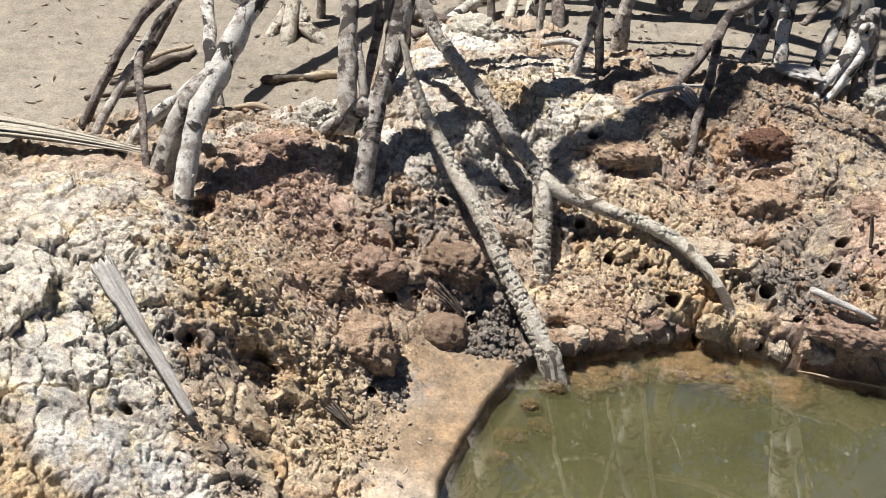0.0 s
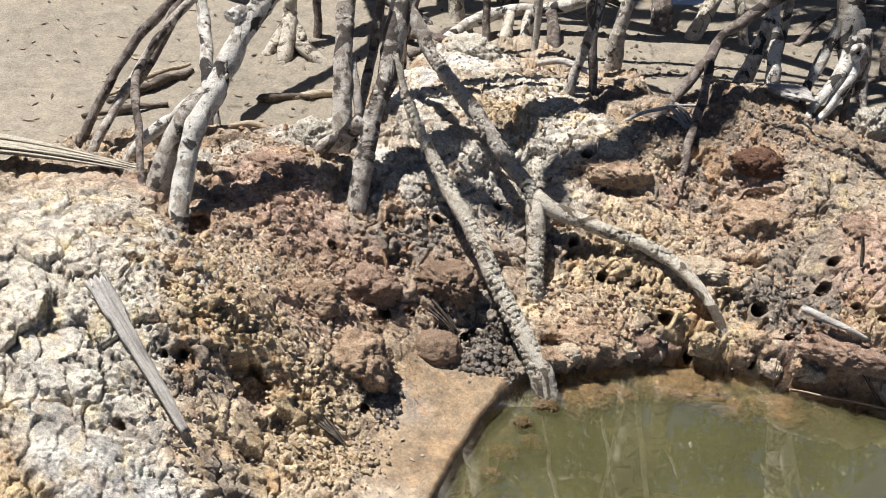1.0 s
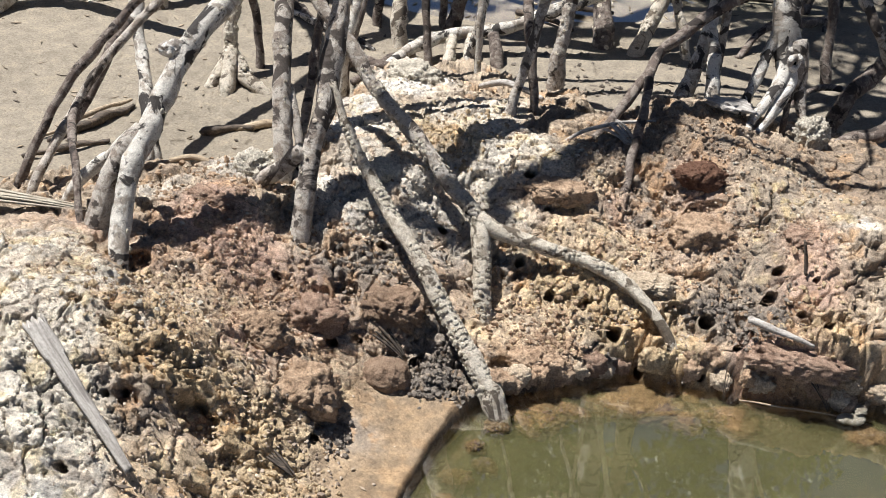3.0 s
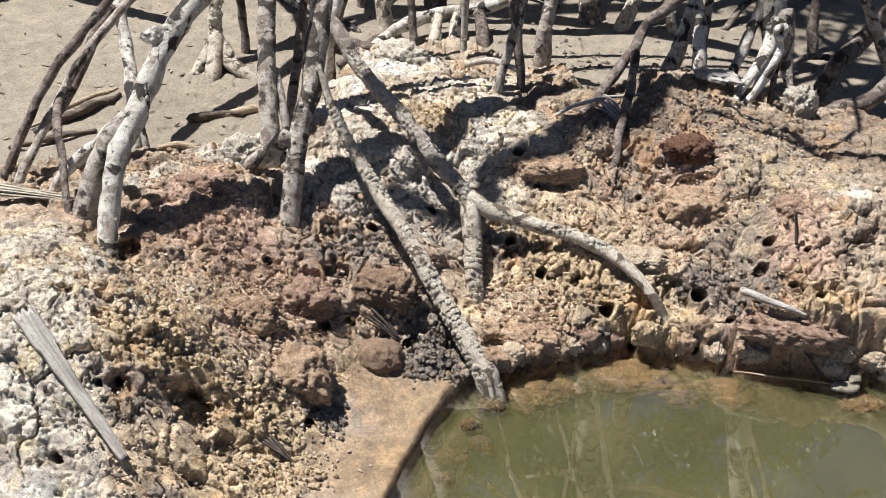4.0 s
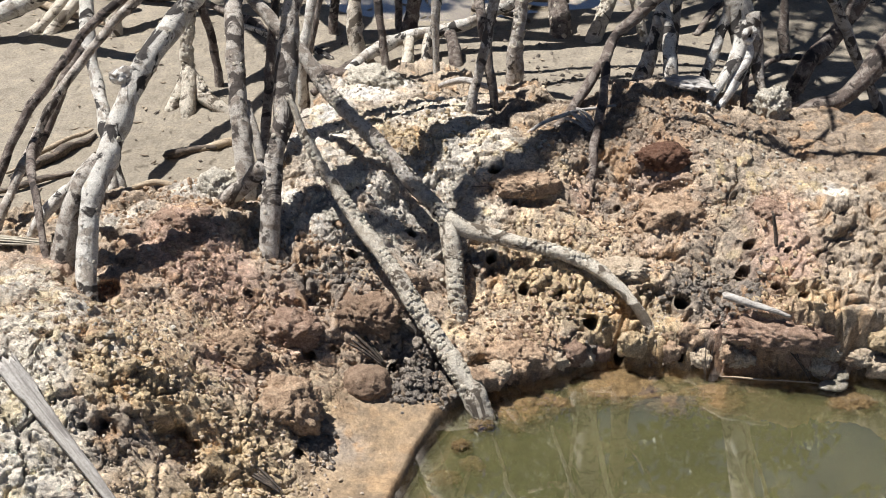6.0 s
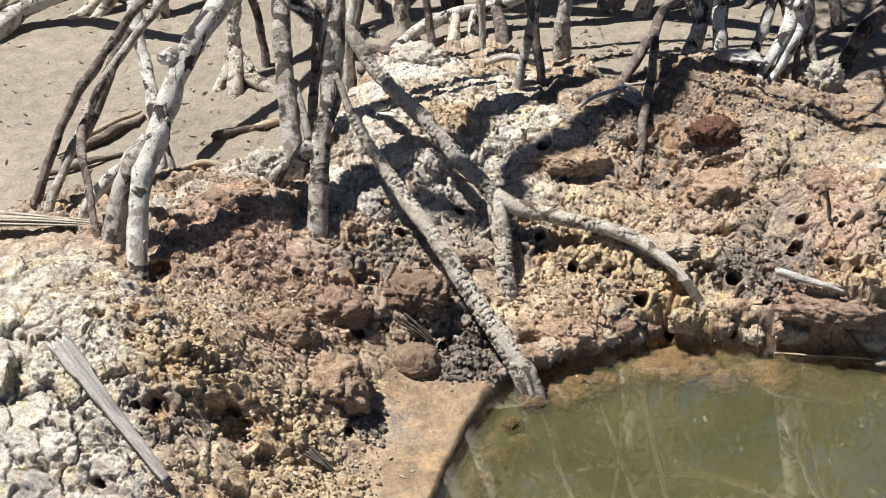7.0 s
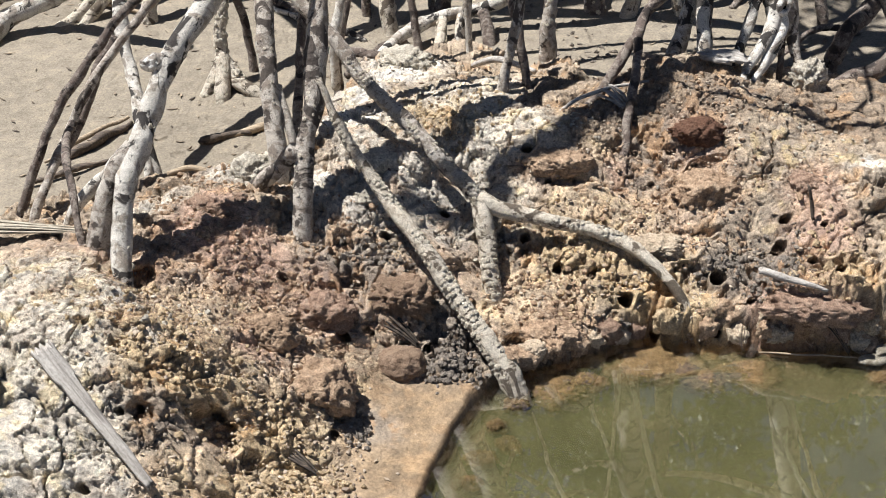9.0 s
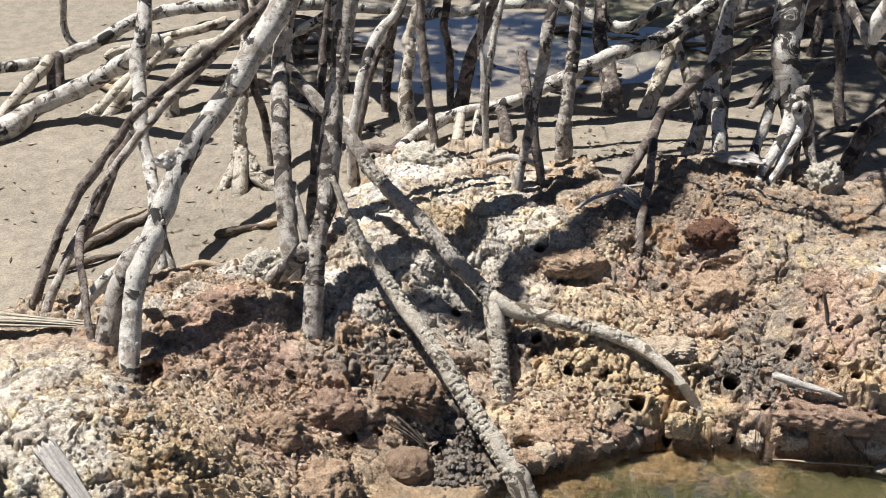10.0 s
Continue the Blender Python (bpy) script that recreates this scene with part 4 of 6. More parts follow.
# the front tree, whose roots stand on the bank
old_tree = mangrove("old mangrove on arching pale stilt roots in crumbly mud", (-0.02, 3.35, 1.35), (0.3, 0.9), 2.0, [
    (rt((0.0225, 0.028), (-0.636, 2.100, 0.335), (-0.649, 2.160, 0.390), (-0.644, 2.240, 0.472), (-0.624, 2.300, 0.524), (-0.562, 2.455, 0.665), (-0.456, 2.620, 0.798), (-0.357, 2.780, 0.935)),
     BARK_PALE, {"knot": (-0.592, 2.445, 0.672, 0.024), "barnacles": (40, 0.004, 0.0, 0.6), "label": "thick white root with dark blotches"}),
    (rt((0.014, 0.018), (-0.798, 2.360, 0.353), (-0.744, 2.380, 0.408), (-0.656, 2.330, 0.506)), BARK_PALE, {"join": False}),
    (rt((0.028, 0.022), (-0.713, 2.200, 0.350), (-0.695, 2.240, 0.427), (-0.667, 2.280, 0.491), (-0.630, 2.310, 0.532)), BARK_GREY, {"join": False}),
    (rt((0.025, 0.026), (-0.288, 2.390, 0.240), (-0.280, 2.490, 0.401), (-0.259, 2.580, 0.522), (-0.248, 2.700, 0.677), (-0.231, 2.800, 0.813), (-0.217, 2.860, 0.907)), BARK_GREY, {"barnacles": (150, 0.0032, 0.0, 0.6)}),
    (rt((0.027, 0.011), (0.216, 2.110, 0.005), (0.164, 2.160, 0.075), (0.091, 2.240, 0.150), (0.010, 2.330, 0.237), (-0.088, 2.430, 0.329), (-0.172, 2.510, 0.422), (-0.248, 2.585, 0.560)),
     BARK_CRUST, {"join": False, "lump": 0.3, "barnacles": (800, 0.0044, 0.0, 0.9), "label": "root crusted with mud and barnacles"}),
    (rt((0.0125, 0.012), (-1.002, 2.500, 0.234), (-0.954, 2.560, 0.371), (-0.877, 2.650, 0.499), (-0.757, 2.760, 0.642), (-0.609, 2.860, 0.746), (-0.452, 2.970, 0.856)), BARK_BROWN, {}),
    (rt((0.0115, 0.012), (-0.951, 2.460, 0.260), (-0.916, 2.580, 0.352), (-0.888, 2.660, 0.408), (-0.844, 2.700, 0.481), (-0.731, 2.810, 0.612), (-0.592, 2.910, 0.734), (-0.445, 3.010, 0.850)), BARK_GREY, {}),
    (rt((0.016, 0.013), (-0.900, 2.600, 0.37), (-0.882, 2.680, 0.394), (-0.842, 2.800, 0.488), (-0.811, 2.880, 0.540)), BARK_BROWN, {"join": False, "foot": False}),
    (rt((0.009, 0.011), (-0.753, 2.210, 0.373), (-0.779, 2.280, 0.416), (-0.826, 2.400, 0.434), (-0.876, 2.550, 0.410), (-0.887, 2.670, 0.408)), BARK_BROWN, {"join": False}),
], [(-0.1, 5.35, 3.0), (0.35, 5.4, 3.2), (0.1, 5.6, 2.8), (0.6, 4.3, 3.0, 0.25)], 1500, 0.42, 1)
# unseen limb overhead, added to throw the shadow band across the bank
bough = [(0.17, 3.94, 2.6, 0.06), (-0.20, 3.60, 2.66, 0.05), (-0.53, 3.325, 2.62, 0.042), (-0.87, 3.085, 2.58, 0.036), (-1.06, 2.98, 2.6, 0.026), (-1.2, 2.92, 2.65, 0.008)]
part("limb", tube("limb", bough, BARK_GREY, old_tree.location, 10, 0.2, 31, 0.05, 0.02), old_tree)

mangrove("mangrove with forked stilt roots bending down to the mud", (0.05, 3.75, 1.5), (0.4, 0.9), 2.2, [
    (rt((0.023, 0.0235), (-0.365, 2.590, 0.335), (-0.385, 2.700, 0.476), (-0.408, 2.840, 0.615), (-0.420, 2.980, 0.698), (-0.398, 3.080, 0.833)), BARK_GREY, {"barnacles": (110, 0.0032, 0.0, 0.6)}),
    (rt((0.021, 0.0165), (0.136, 2.525, 0.262), (0.080, 2.572, 0.300), (-0.035, 2.672, 0.382), (-0.163, 2.766, 0.478), (-0.229, 2.830, 0.549), (-0.321, 2.900, 0.621), (-0.419, 2.980, 0.698)),
     BARK_GREY, {"join": False, "foot": False, "barnacles": (320, 0.0042, 0.0, 0.6)}),
    (rt((0.023, 0.022), (0.166, 2.385, 0.100), (0.160, 2.420, 0.143), (0.154, 2.470, 0.192), (0.136, 2.530, 0.260)), BARK_CRUST,
     {"join": False, "lump": 0.25, "barnacles": (300, 0.0044, 0.1, 1.0), "label": "stub crusted with mud and barnacles"}),
    (rt((0.015, 0.020), (0.612, 2.335, 0.105), (0.553, 2.390, 0.158), (0.489, 2.440, 0.186), (0.411, 2.465, 0.205), (0.292, 2.490, 0.219), (0.188, 2.510, 0.237), (0.136, 2.525, 0.259)),
     BARK_CRUST, {"join": False, "lump": 0.13, "barnacles": (260, 0.0038, 0.3, 1.0), "label": "low root arching sideways over the bank"}),
    (rt((0.018, 0.020), (-0.426, 2.540, 0.278), (-0.370, 2.510, 0.344), (-0.300, 2.490, 0.417)), BARK_GREY, {"join": False}),
    (rt(0.0115, (-0.331, 2.660, 0.318), (-0.331, 2.800, 0.425), (-0.320, 2.980, 0.619), (-0.302, 3.120, 0.819)), BARK_BROWN, {}),
    (rt((0.013, 0.015), (-0.318, 2.600, 0.330), (-0.337, 2.640, 0.395), (-0.371, 2.720, 0.475)), BARK_GREY, {"join": False}),
    (rt((0.015, 0.016), (-0.306, 3.400, 0.20), (-0.300, 3.420, 0.312), (-0.275, 3.500, 0.438), (-0.227, 3.600, 0.547), (-0.155, 3.660, 0.636)), BARK_PALE, {}),
    (rt(0.015, (-0.31, 3.47, 0.10), (-0.299, 3.500, 0.257), (-0.260, 3.600, 0.416), (-0.181, 3.700, 0.586)), BARK_BROWN, {}),
    (rt(0.015, (-0.047, 3.44, 0.17), (-0.075, 3.550, 0.399), (-0.102, 3.660, 0.636)), BARK_BROWN, {}),
], [(-0.3, 5.2, 3.2), (0.3, 5.3, 3.5), (0.9, 5.2, 3.4)], 2700, 0.5, 2)

mangrove("mangrove whose thick pale root runs level over the tidal flat", (-1.3, 4.6, 1.5), (-0.2, 0.5), 2.2, [
    (rt((0.019, 0.025), (-0.735, 2.780, 0.150), (-0.779, 2.880, 0.277), (-0.840, 3.060, 0.359), (-0.882, 3.180, 0.464), (-0.902, 3.300, 0.573), (-0.895, 3.420, 0.720)), BARK_PALE, {}),
    (rt((0.013, 0.016), (-0.751, 2.760, 0.160), (-0.768, 2.840, 0.247), (-0.812, 2.980, 0.312)), BARK_PALE, {"join": False}),
    (rt((0.042, 0.034), (-1.95, 3.80, 0.02), (-1.65, 3.84, 0.080), (-1.535, 4.0, 0.113), (-1.35, 4.05, 0.191), (-1.106, 3.95, 0.342), (-1.02, 3.92, 0.40)), BARK_PALE, {"join": False, "label": "thick pale root sloping to the flat"}),
], [(-1.3, 5.35, 3.2), (-1.6, 5.6, 3.4)], 2200, 0.5, 3)

mangrove("mangrove standing on a row of thin straight stilt roots", (0.75, 4.15, 1.5), (0.3, 0.6), 2.2, [
    (rt(0.018, (0.198, 3.000, 0.280), (0.218, 3.030, 0.380), (0.235, 3.060, 0.463), (0.269, 3.140, 0.635), (0.305, 3.200, 0.790)), BARK_GREY, {"barnacles": (40, 0.0035, 0.0, 0.6)}),
    (rt(0.0145, (0.278, 3.050, 0.270), (0.254, 3.080, 0.399), (0.233, 3.160, 0.509), (0.216, 3.280, 0.614)), BARK_BROWN, {"join": False}),
    (rt((0.032, 0.018), (0.345, 3.46, 0.115), (0.348, 3.465, 0.20), (0.352, 3.475, 0.292), (0.372, 3.54, 0.48), (0.398, 3.60, 0.65)), BARK_GREY, {"barnacles": (160, 0.005, 0.0, 0.7)}),
    (rt((0.012, 0.0105), (0.109, 3.620, 0.12), (0.097, 3.680, 0.345), (0.099, 3.780, 0.594)), BARK_PALE, {"barnacles": (40, 0.004, 0.0, 0.8)}),
    (rt((0.022, 0.011), (0.061, 3.740, 0.07), (0.085, 3.77, 0.18), (0.106, 3.800, 0.295), (0.157, 3.900, 0.554)), BARK_PALE, {}),
    (rt((0.035, 0.016), (-0.01, 4.10, 0.05), (0.012, 4.12, 0.12), (0.03, 4.15, 0.22), (0.09, 4.2, 0.35), (0.14, 4.22, 0.47)), BARK_BROWN, {}),
    (rt((0.030, 0.022), (-0.17, 3.95, 0.04), (-0.185, 4.02, 0.2), (-0.17, 4.08, 0.32), (-0.15, 4.12, 0.42)), BARK_CRUST, {"lump": 0.25, "barnacles": (240, 0.007, 0.0, 1.0)}),
    (rt((0.02, 0.018), (-0.27, 4.12, 0.05), (-0.26, 4.15, 0.2), (-0.22, 4.2, 0.4)), BARK_BROWN, {"barnacles": (60, 0.006, 0.0, 0.7)}),
    (rt((0.017, 0.016), (-0.03, 4.16, 0.05), (-0.04, 4.2, 0.25), (-0.04, 4.25, 0.46)), BARK_BROWN, {}),
    (rt((0.005, 0.010), (0.510, 3.10, 0.910), (0.553, 3.07, 1.033), (0.609, 3.05, 1.188), (0.655, 3.03, 1.29)), BARK_WHITE, {"foot": False, "label": "thin pale hanging root that ends above the mud"}),
    (rt((0.004, 0.008), (0.310, 3.10, 0.950), (0.353, 3.08, 1.072), (0.385, 3.05, 1.19)), BARK_WHITE, {"foot": False, "label": "thin pale hanging root that ends above the mud"}),
], [(0.6, 5.2, 3.3), (0.0, 5.6, 3.4), (1.3, 5.4, 3.2)], 1900, 0.5, 4)

mangrove("mangrove with pale driftwood-like roots and barnacled feet", (1.0, 4.75, 0.95), (0.2, 0.5), 2.8, [
    (rt((0.020, 0.030), (-0.216, 3.660, 0.085), (-0.130, 3.800, 0.119), (-0.019, 3.920, 0.129), (0.197, 4.000, 0.152), (0.535, 4.100, 0.282), (0.769, 4.200, 0.341)), BARK_PALE, {"label": "long pale root lying aslant"}),
    (rt((0.022, 0.020), (0.000, 3.74, 0.055), (0.006, 3.83, 0.09), (0.011, 3.920, 0.129)), BARK_CRUST, {"join": False, "lump": 0.25, "barnacles": (60, 0.006, 0.1, 1.0)}),
    (rt((0.022, 0.020), (0.060, 3.76, 0.05), (0.07, 3.85, 0.09), (0.075, 3.940, 0.131)), BARK_CRUST, {"join": False, "lump": 0.25, "barnacles": (60, 0.006, 0.1, 1.0)}),
    (rt((0.026, 0.024), (0.175, 3.86, 0.045), (0.165, 3.9, 0.09), (0.150, 3.960, 0.133)), BARK_BROWN, {"join": False, "lump": 0.2}),
    (rt((0.046, 0.026), (0.558, 4.130, 0.045), (0.55, 4.19, 0.11), (0.540, 4.250, 0.176), (0.516, 4.400, 0.318)), BARK_BROWN, {"lump": 0.2, "barnacles": (160, 0.006, 0.0, 0.6)}),
    (rt((0.030, 0.028), (0.662, 4.080, 0.04), (0.739, 4.200, 0.196), (0.816, 4.350, 0.356)), BARK_CRUST, {"barnacles": (200, 0.006, 0.0, 0.8)}),
    (rt((0.018, 0.016), (0.857, 4.100, 0.050), (0.814, 4.150, 0.194), (0.777, 4.250, 0.306)), BARK_CRUST, {"join": False, "barnacles": (120, 0.006, 0.0, 0.8)}),
    (rt((0.022, 0.024), (-0.502, 4.72, 0.25), (-0.046, 4.62, 0.26), (0.175, 4.500, 0.335), (0.389, 4.500, 0.323), (0.608, 4.400, 0.273), (0.719, 4.400, 0.339), (0.812, 4.500, 0.379)), BARK_PALE, {"foot": False}),
], [(1.0, 5.8, 3.6), (0.2, 6.0, 3.4), (1.6, 5.9, 4.0)], 2300, 0.5, 5)

mangrove("mangrove with an old white hollow-knotted root stump", (1.35, 3.95, 1.4), (0.5, 0.5), 2.0, [
    (rt((0.026, 0.023), (0.690, 3.190, 0.280), (0.741, 3.290, 0.401), (0.789, 3.410, 0.546), (0.841, 3.520, 0.689)), BARK_PALE, {}),
    (rt((0.024, 0.018), (0.771, 3.130, 0.31), (0.780, 3.250, 0.436), (0.770, 3.350, 0.490)), BARK_PALE, {"join": False}),
    (rt(0.014, (0.816, 3.300, 0.24), (0.819, 3.400, 0.514), (0.839, 3.500, 0.687)), BARK_GREY, {}),
    (rt((0.012, 0.019), (0.510, 2.720, 0.250), (0.536, 2.840, 0.342), (0.563, 2.980, 0.406), (0.600, 3.170, 0.457), (0.653, 3.200, 0.506), (0.798, 3.280, 0.596), (1.043, 3.400, 0.720)),
     BARK_BROWN, {"lump": 0.18, "label": "dark knobbly root with a forked foot"}),
    (rt((0.014, 0.015), (0.398, 2.880, 0.296), (0.496, 3.000, 0.347), (0.600, 3.160, 0.455)), BARK_BROWN, {"join": False}),
    (rt((0.042, 0.048), (1.001, 3.230, 0.405), (0.980, 3.250, 0.48), (0.966, 3.270, 0.54), (0.959, 3.300, 0.622), (0.978, 3.380, 0.727)), BARK_PALE,
     {"foot": False, "lump": 0.2, "hollow": (0.992, 3.192, 0.472, 0.017, 0.009), "label": "stout white weathered root, hollow at the knot"}),
    (rt((0.008, 0.027), (0.840, 2.965, 0.320), (0.885, 3.050, 0.352), (0.935, 3.130, 0.395), (0.975, 3.200, 0.440), (0.985, 3.250, 0.50)), BARK_PALE, {"join": False, "lump": 0.3, "wobble": 0.004}),
    (rt((0.007, 0.024), (0.874, 2.985, 0.315), (0.915, 3.060, 0.338), (0.962, 3.140, 0.380), (0.998, 3.200, 0.430), (1.0, 3.250, 0.50)), BARK_WHITE, {"join": False, "lump": 0.3, "wobble": 0.004}),
    (rt((0.006, 0.020), (0.905, 3.035, 0.315), (0.945, 3.095, 0.345), (0.985, 3.165, 0.385), (1.005, 3.215, 0.440)), BARK_PALE, {"join": False, "lump": 0.3, "wobble": 0.003}),
    (rt((0.007, 0.024), (0.826, 3.070, 0.315), (0.868, 3.150, 0.365), (0.915, 3.220, 0.440), (0.950, 3.265, 0.530)), BARK_PALE, {"join": False, "lump": 0.3, "wobble": 0.003}),
    (rt((0.010, 0.028), (1.045, 3.120, 0.290), (1.035, 3.165, 0.355), (1.020, 3.205, 0.430), (1.0, 3.240, 0.52)), BARK_GREY, {"join": False, "lump": 0.3}),
    (rt((0.010, 0.018), (0.993, 3.140, 0.29), (1.0, 3.2, 0.38), (1.013, 3.245, 0.45)), BARK_BROWN, {"join": False}),
    (rt((0.010, 0.018), (0.880, 3.180, 0.30), (0.925, 3.30, 0.40), (0.945, 3.300, 0.502), (0.940, 3.32, 0.60)), BARK_GREY, {"join": False}),
    (rt((0.030, 0.03), (1.221, 3.450, 0.12), (1.277, 3.500, 0.260), (1.373, 3.600, 0.302), (1.5, 3.7, 0.5)), BARK_BROWN, {}),
    (rt((0.026, 0.03), (1.121, 3.150, 0.187), (1.202, 3.180, 0.247), (1.298, 3.200, 0.283), (1.45, 3.3, 0.45)), BARK_BROWN, {}),
    (rt((0.018, 0.02), (1.55, 3.55, 0.06), (1.359, 3.600, 0.397), (1.289, 3.700, 0.508), (1.249, 3.800, 0.584)), BARK_GREY, {"join": False}),
    (rt(0.022, (1.339, 4.000, 0.06), (1.335, 4.1, 0.28), (1.330, 4.200, 0.448)), BARK_BROWN, {}),
    ([(1.085, 2.93, 0.765, 0.010), (1.098, 2.925, 0.82, 0.024), (1.11, 2.92, 0.88, 0.020), (1.125, 2.91, 0.94, 0.008), (1.163, 2.90, 1.02, 0.009)], BARK_WHITE, {"foot": False, "lump": 0.3, "label": "pale hanging root with a frayed end"}),
], [(0.9, 4.9, 3.0), (1.7, 4.9, 3.2), (2.2, 5.2, 3.3)], 1900, 0.5, 6)

mangrove("mangrove on splayed barnacled feet out on the flat", (-0.60, 4.25, 0.95), (0.0, 0.8), 2.6, [
    (rt((0.026, 0.021), (-0.697, 3.580, 0.085), (-0.700, 3.60, 0.15), (-0.702, 3.620, 0.211), (-0.693, 3.700, 0.336), (-0.690, 3.800, 0.435)), BARK_CRUST, {"foot": False, "lump": 0.2, "barnacles": (300, 0.006, 0.0, 0.7)}),
    (rt((0.026, 0.028), (-0.745, 3.50, 0.05), (-0.72, 3.54, 0.09), (-0.696, 3.590, 0.15)), BARK_CRUST, {"join": False, "barnacles": (60, 0.006, 0.1, 1.0)}),
    (rt((0.026, 0.028), (-0.686, 3.460, 0.045), (-0.692, 3.52, 0.10), (-0.697, 3.590, 0.15)), BARK_CRUST, {"join": False, "barnacles": (60, 0.006, 0.1, 1.0)}),
    (rt((0.026, 0.028), (-0.575, 3.495, 0.05), (-0.630, 3.525, 0.085), (-0.693, 3.590, 0.14)), BARK_CRUST, {"join": False, "barnacles": (60, 0.006, 0.1, 1.0)}),
    (rt((0.017, 0.016), (-0.612, 3.670, 0.045), (-0.641, 3.720, 0.227), (-0.671, 3.76, 0.366)), BARK_BROWN, {}),
    (rt((0.034, 0.026), (-1.06, 4.08, 0.045), (-1.05, 4.12, 0.14), (-0.98, 4.25, 0.24), (-0.88, 4.32, 0.27)), BARK_CRUST, {"lump": 0.2, "barnacles": (160, 0.007, 0.0, 0.7)}),
    (rt((0.020, 0.022), (-1.40, 4.5, 0.05), (-1.12, 4.42, 0.17), (-0.92, 4.38, 0.22), (-0.75, 4.4, 0.25), (-0.6, 4.42, 0.27)), BARK_PALE, {}),
    (rt((0.020, 0.020), (-0.42, 4.3, 0.04), (-0.47, 4.35, 0.16), (-0.44, 4.4, 0.30)), BARK_BROWN, {}),
], [(-0.6, 5.8, 3.3), (-0.2, 6.0, 3.8)], 1900, 0.5, 7)

mangrove("mangrove with level roots crossing the tidal flat", (-1.5, 5.2, 0.9), (0.1, 0.6), 2.8, [
    (rt((0.026, 0.026), (-2.2, 4.25, 0.04), (-1.760, 4.300, 0.152), (-1.597, 4.400, 0.145), (-1.442, 4.500, 0.183), (-1.231, 4.600, 0.263), (-0.889, 4.600, 0.302), (-0.502, 4.700, 0.261)), BARK_PALE, {"join": False}),
    (rt((0.035, 0.036), (-1.56, 4.30, 0.04), (-1.57, 4.36, 0.10), (-1.58, 4.41, 0.16)), BARK_BROWN, {"join": False, "lump": 0.2}),
    (rt((0.026, 0.024), (-1.70, 4.08, 0.04), (-1.64, 4.2, 0.11), (-1.59, 4.38, 0.16)), BARK_CRUST, {"join": False, "barnacles": (40, 0.005, 0.0, 0.9)}),
    (rt((0.028, 0.018), (-1.375, 4.07, 0.045), (-1.31, 4.12, 0.09), (-1.24, 4.2, 0.15), (-1.1, 4.35, 0.25)), BARK_CRUST, {"join": False, "barnacles": (40, 0.005, 0.0, 0.9)}),
    (rt((0.026, 0.018), (-1.30, 4.08, 0.045), (-1.245, 4.14, 0.10), (-1.18, 4.22, 0.17), (-1.1, 4.35, 0.25)), BARK_CRUST, {"join": False, "barnacles": (40, 0.005, 0.0, 0.9)}),
    (rt((0.018, 0.016), (-1.60, 4.78, 0.04), (-1.67, 4.80, 0.10), (-1.66, 4.82, 0.25), (-1.64, 4.9, 0.4)), BARK_GREY, {}),
    (rt((0.018, 0.02), (-1.40, 4.62, 0.10), (-1.2, 4.7, 0.13), (-0.98, 4.78, 0.17)), BARK_CRUST, {"join": False}),
], [(-1.4, 6.2, 3.4), (-1.8, 6.4, 3.8)], 2200, 0.5, 8)

rng = np.random.RandomState(91)
tangle = []
for i in range(12):
    fx, fy = 1.05 + 0.12 * i + rng.uniform(-0.1, 0.1), rng.uniform(4.45, 5.15)
    lean = rng.uniform(-0.25, 0.25)
    tangle.append((rt((rng.uniform(0.016, 0.028), 0.016), (fx, fy, 0.04), (fx + lean * 0.4, fy + 0.06, 0.22), (fx + lean, fy + 0.15, 0.5)), (BARK_BROWN, BARK_GREY, BARK_BROWN)[i % 3], {"join": i % 3 == 0}))
for i in range(5):
    fx, fy = 0.75 + 0.22 * i, 4.75 + 0.12 * i
    tangle.append((rt((0.018, 0.02), (fx, fy, 0.045), (fx + 0.3, fy + 0.03, 0.16), (fx + 0.7, fy + 0.02, 0.24), (fx + 1.1, fy - 0.1, 0.06)), BARK_BROWN, {"join": False}))
mangrove("shaded mangrove with a dark tangle of roots", (1.9, 5.4, 1.1), (0.1, 0.4), 2.4, tangle, [(1.6, 5.9, 3.0), (2.3, 5.6, 3.2), (1.1, 6.1, 3.4)], 2600, 0.5, 9)


# ---------------------------------------------------------------- clods, sticks, fronds and crumbs on the bank
def clod(label, at, size, material, seed, name="mud_clod", category="mud clod", crumb=0.30, blocky=0.3, turn=0, sub=5, lop=0.55):
    v, f = lumpy(size, seed, sub, crumb, 0.4 * blocky, lop)
    ob = new(name, mesh_from(name, v, f, material))
    sunk = 0.3 * size[2] if name == "mud_clod" and size[0] > 0.045 else 0.0
    ob.location, ob.rotation_euler = (at[0], at[1], at[2] - sunk), (0, 0, radians(turn))
    return tagged(ob, label, category)


clod("rounded matted brown mud clod half sunk in the bank", (-0.042, 2.128, 0.062), (0.062, 0.05, 0.052), ROUNDBROWN, 1, crumb=0.10, blocky=0.12, lop=0.2)
clod("brown fibrous clod under a leaning root", (-0.050, 2.262, 0.165), (0.08, 0.055, 0.05), ROUNDBROWN, 2, crumb=0.38, blocky=0.0)
clod("dark red peaty clod on the bank", (0.700, 2.735, 0.335), (0.072, 0.04, 0.036), PEAT, 3, crumb=0.26)
clod("red fibrous slab overhanging the pool", (0.905, 2.272, 0.118), (0.125, 0.045, 0.042), RED, 4, crumb=0.34, turn=-8)
clod("tan block of mud with a broken face", (0.335, 2.675, 0.286), (0.085, 0.055, 0.034), BROWN, 5, crumb=0.26, blocky=0.3)
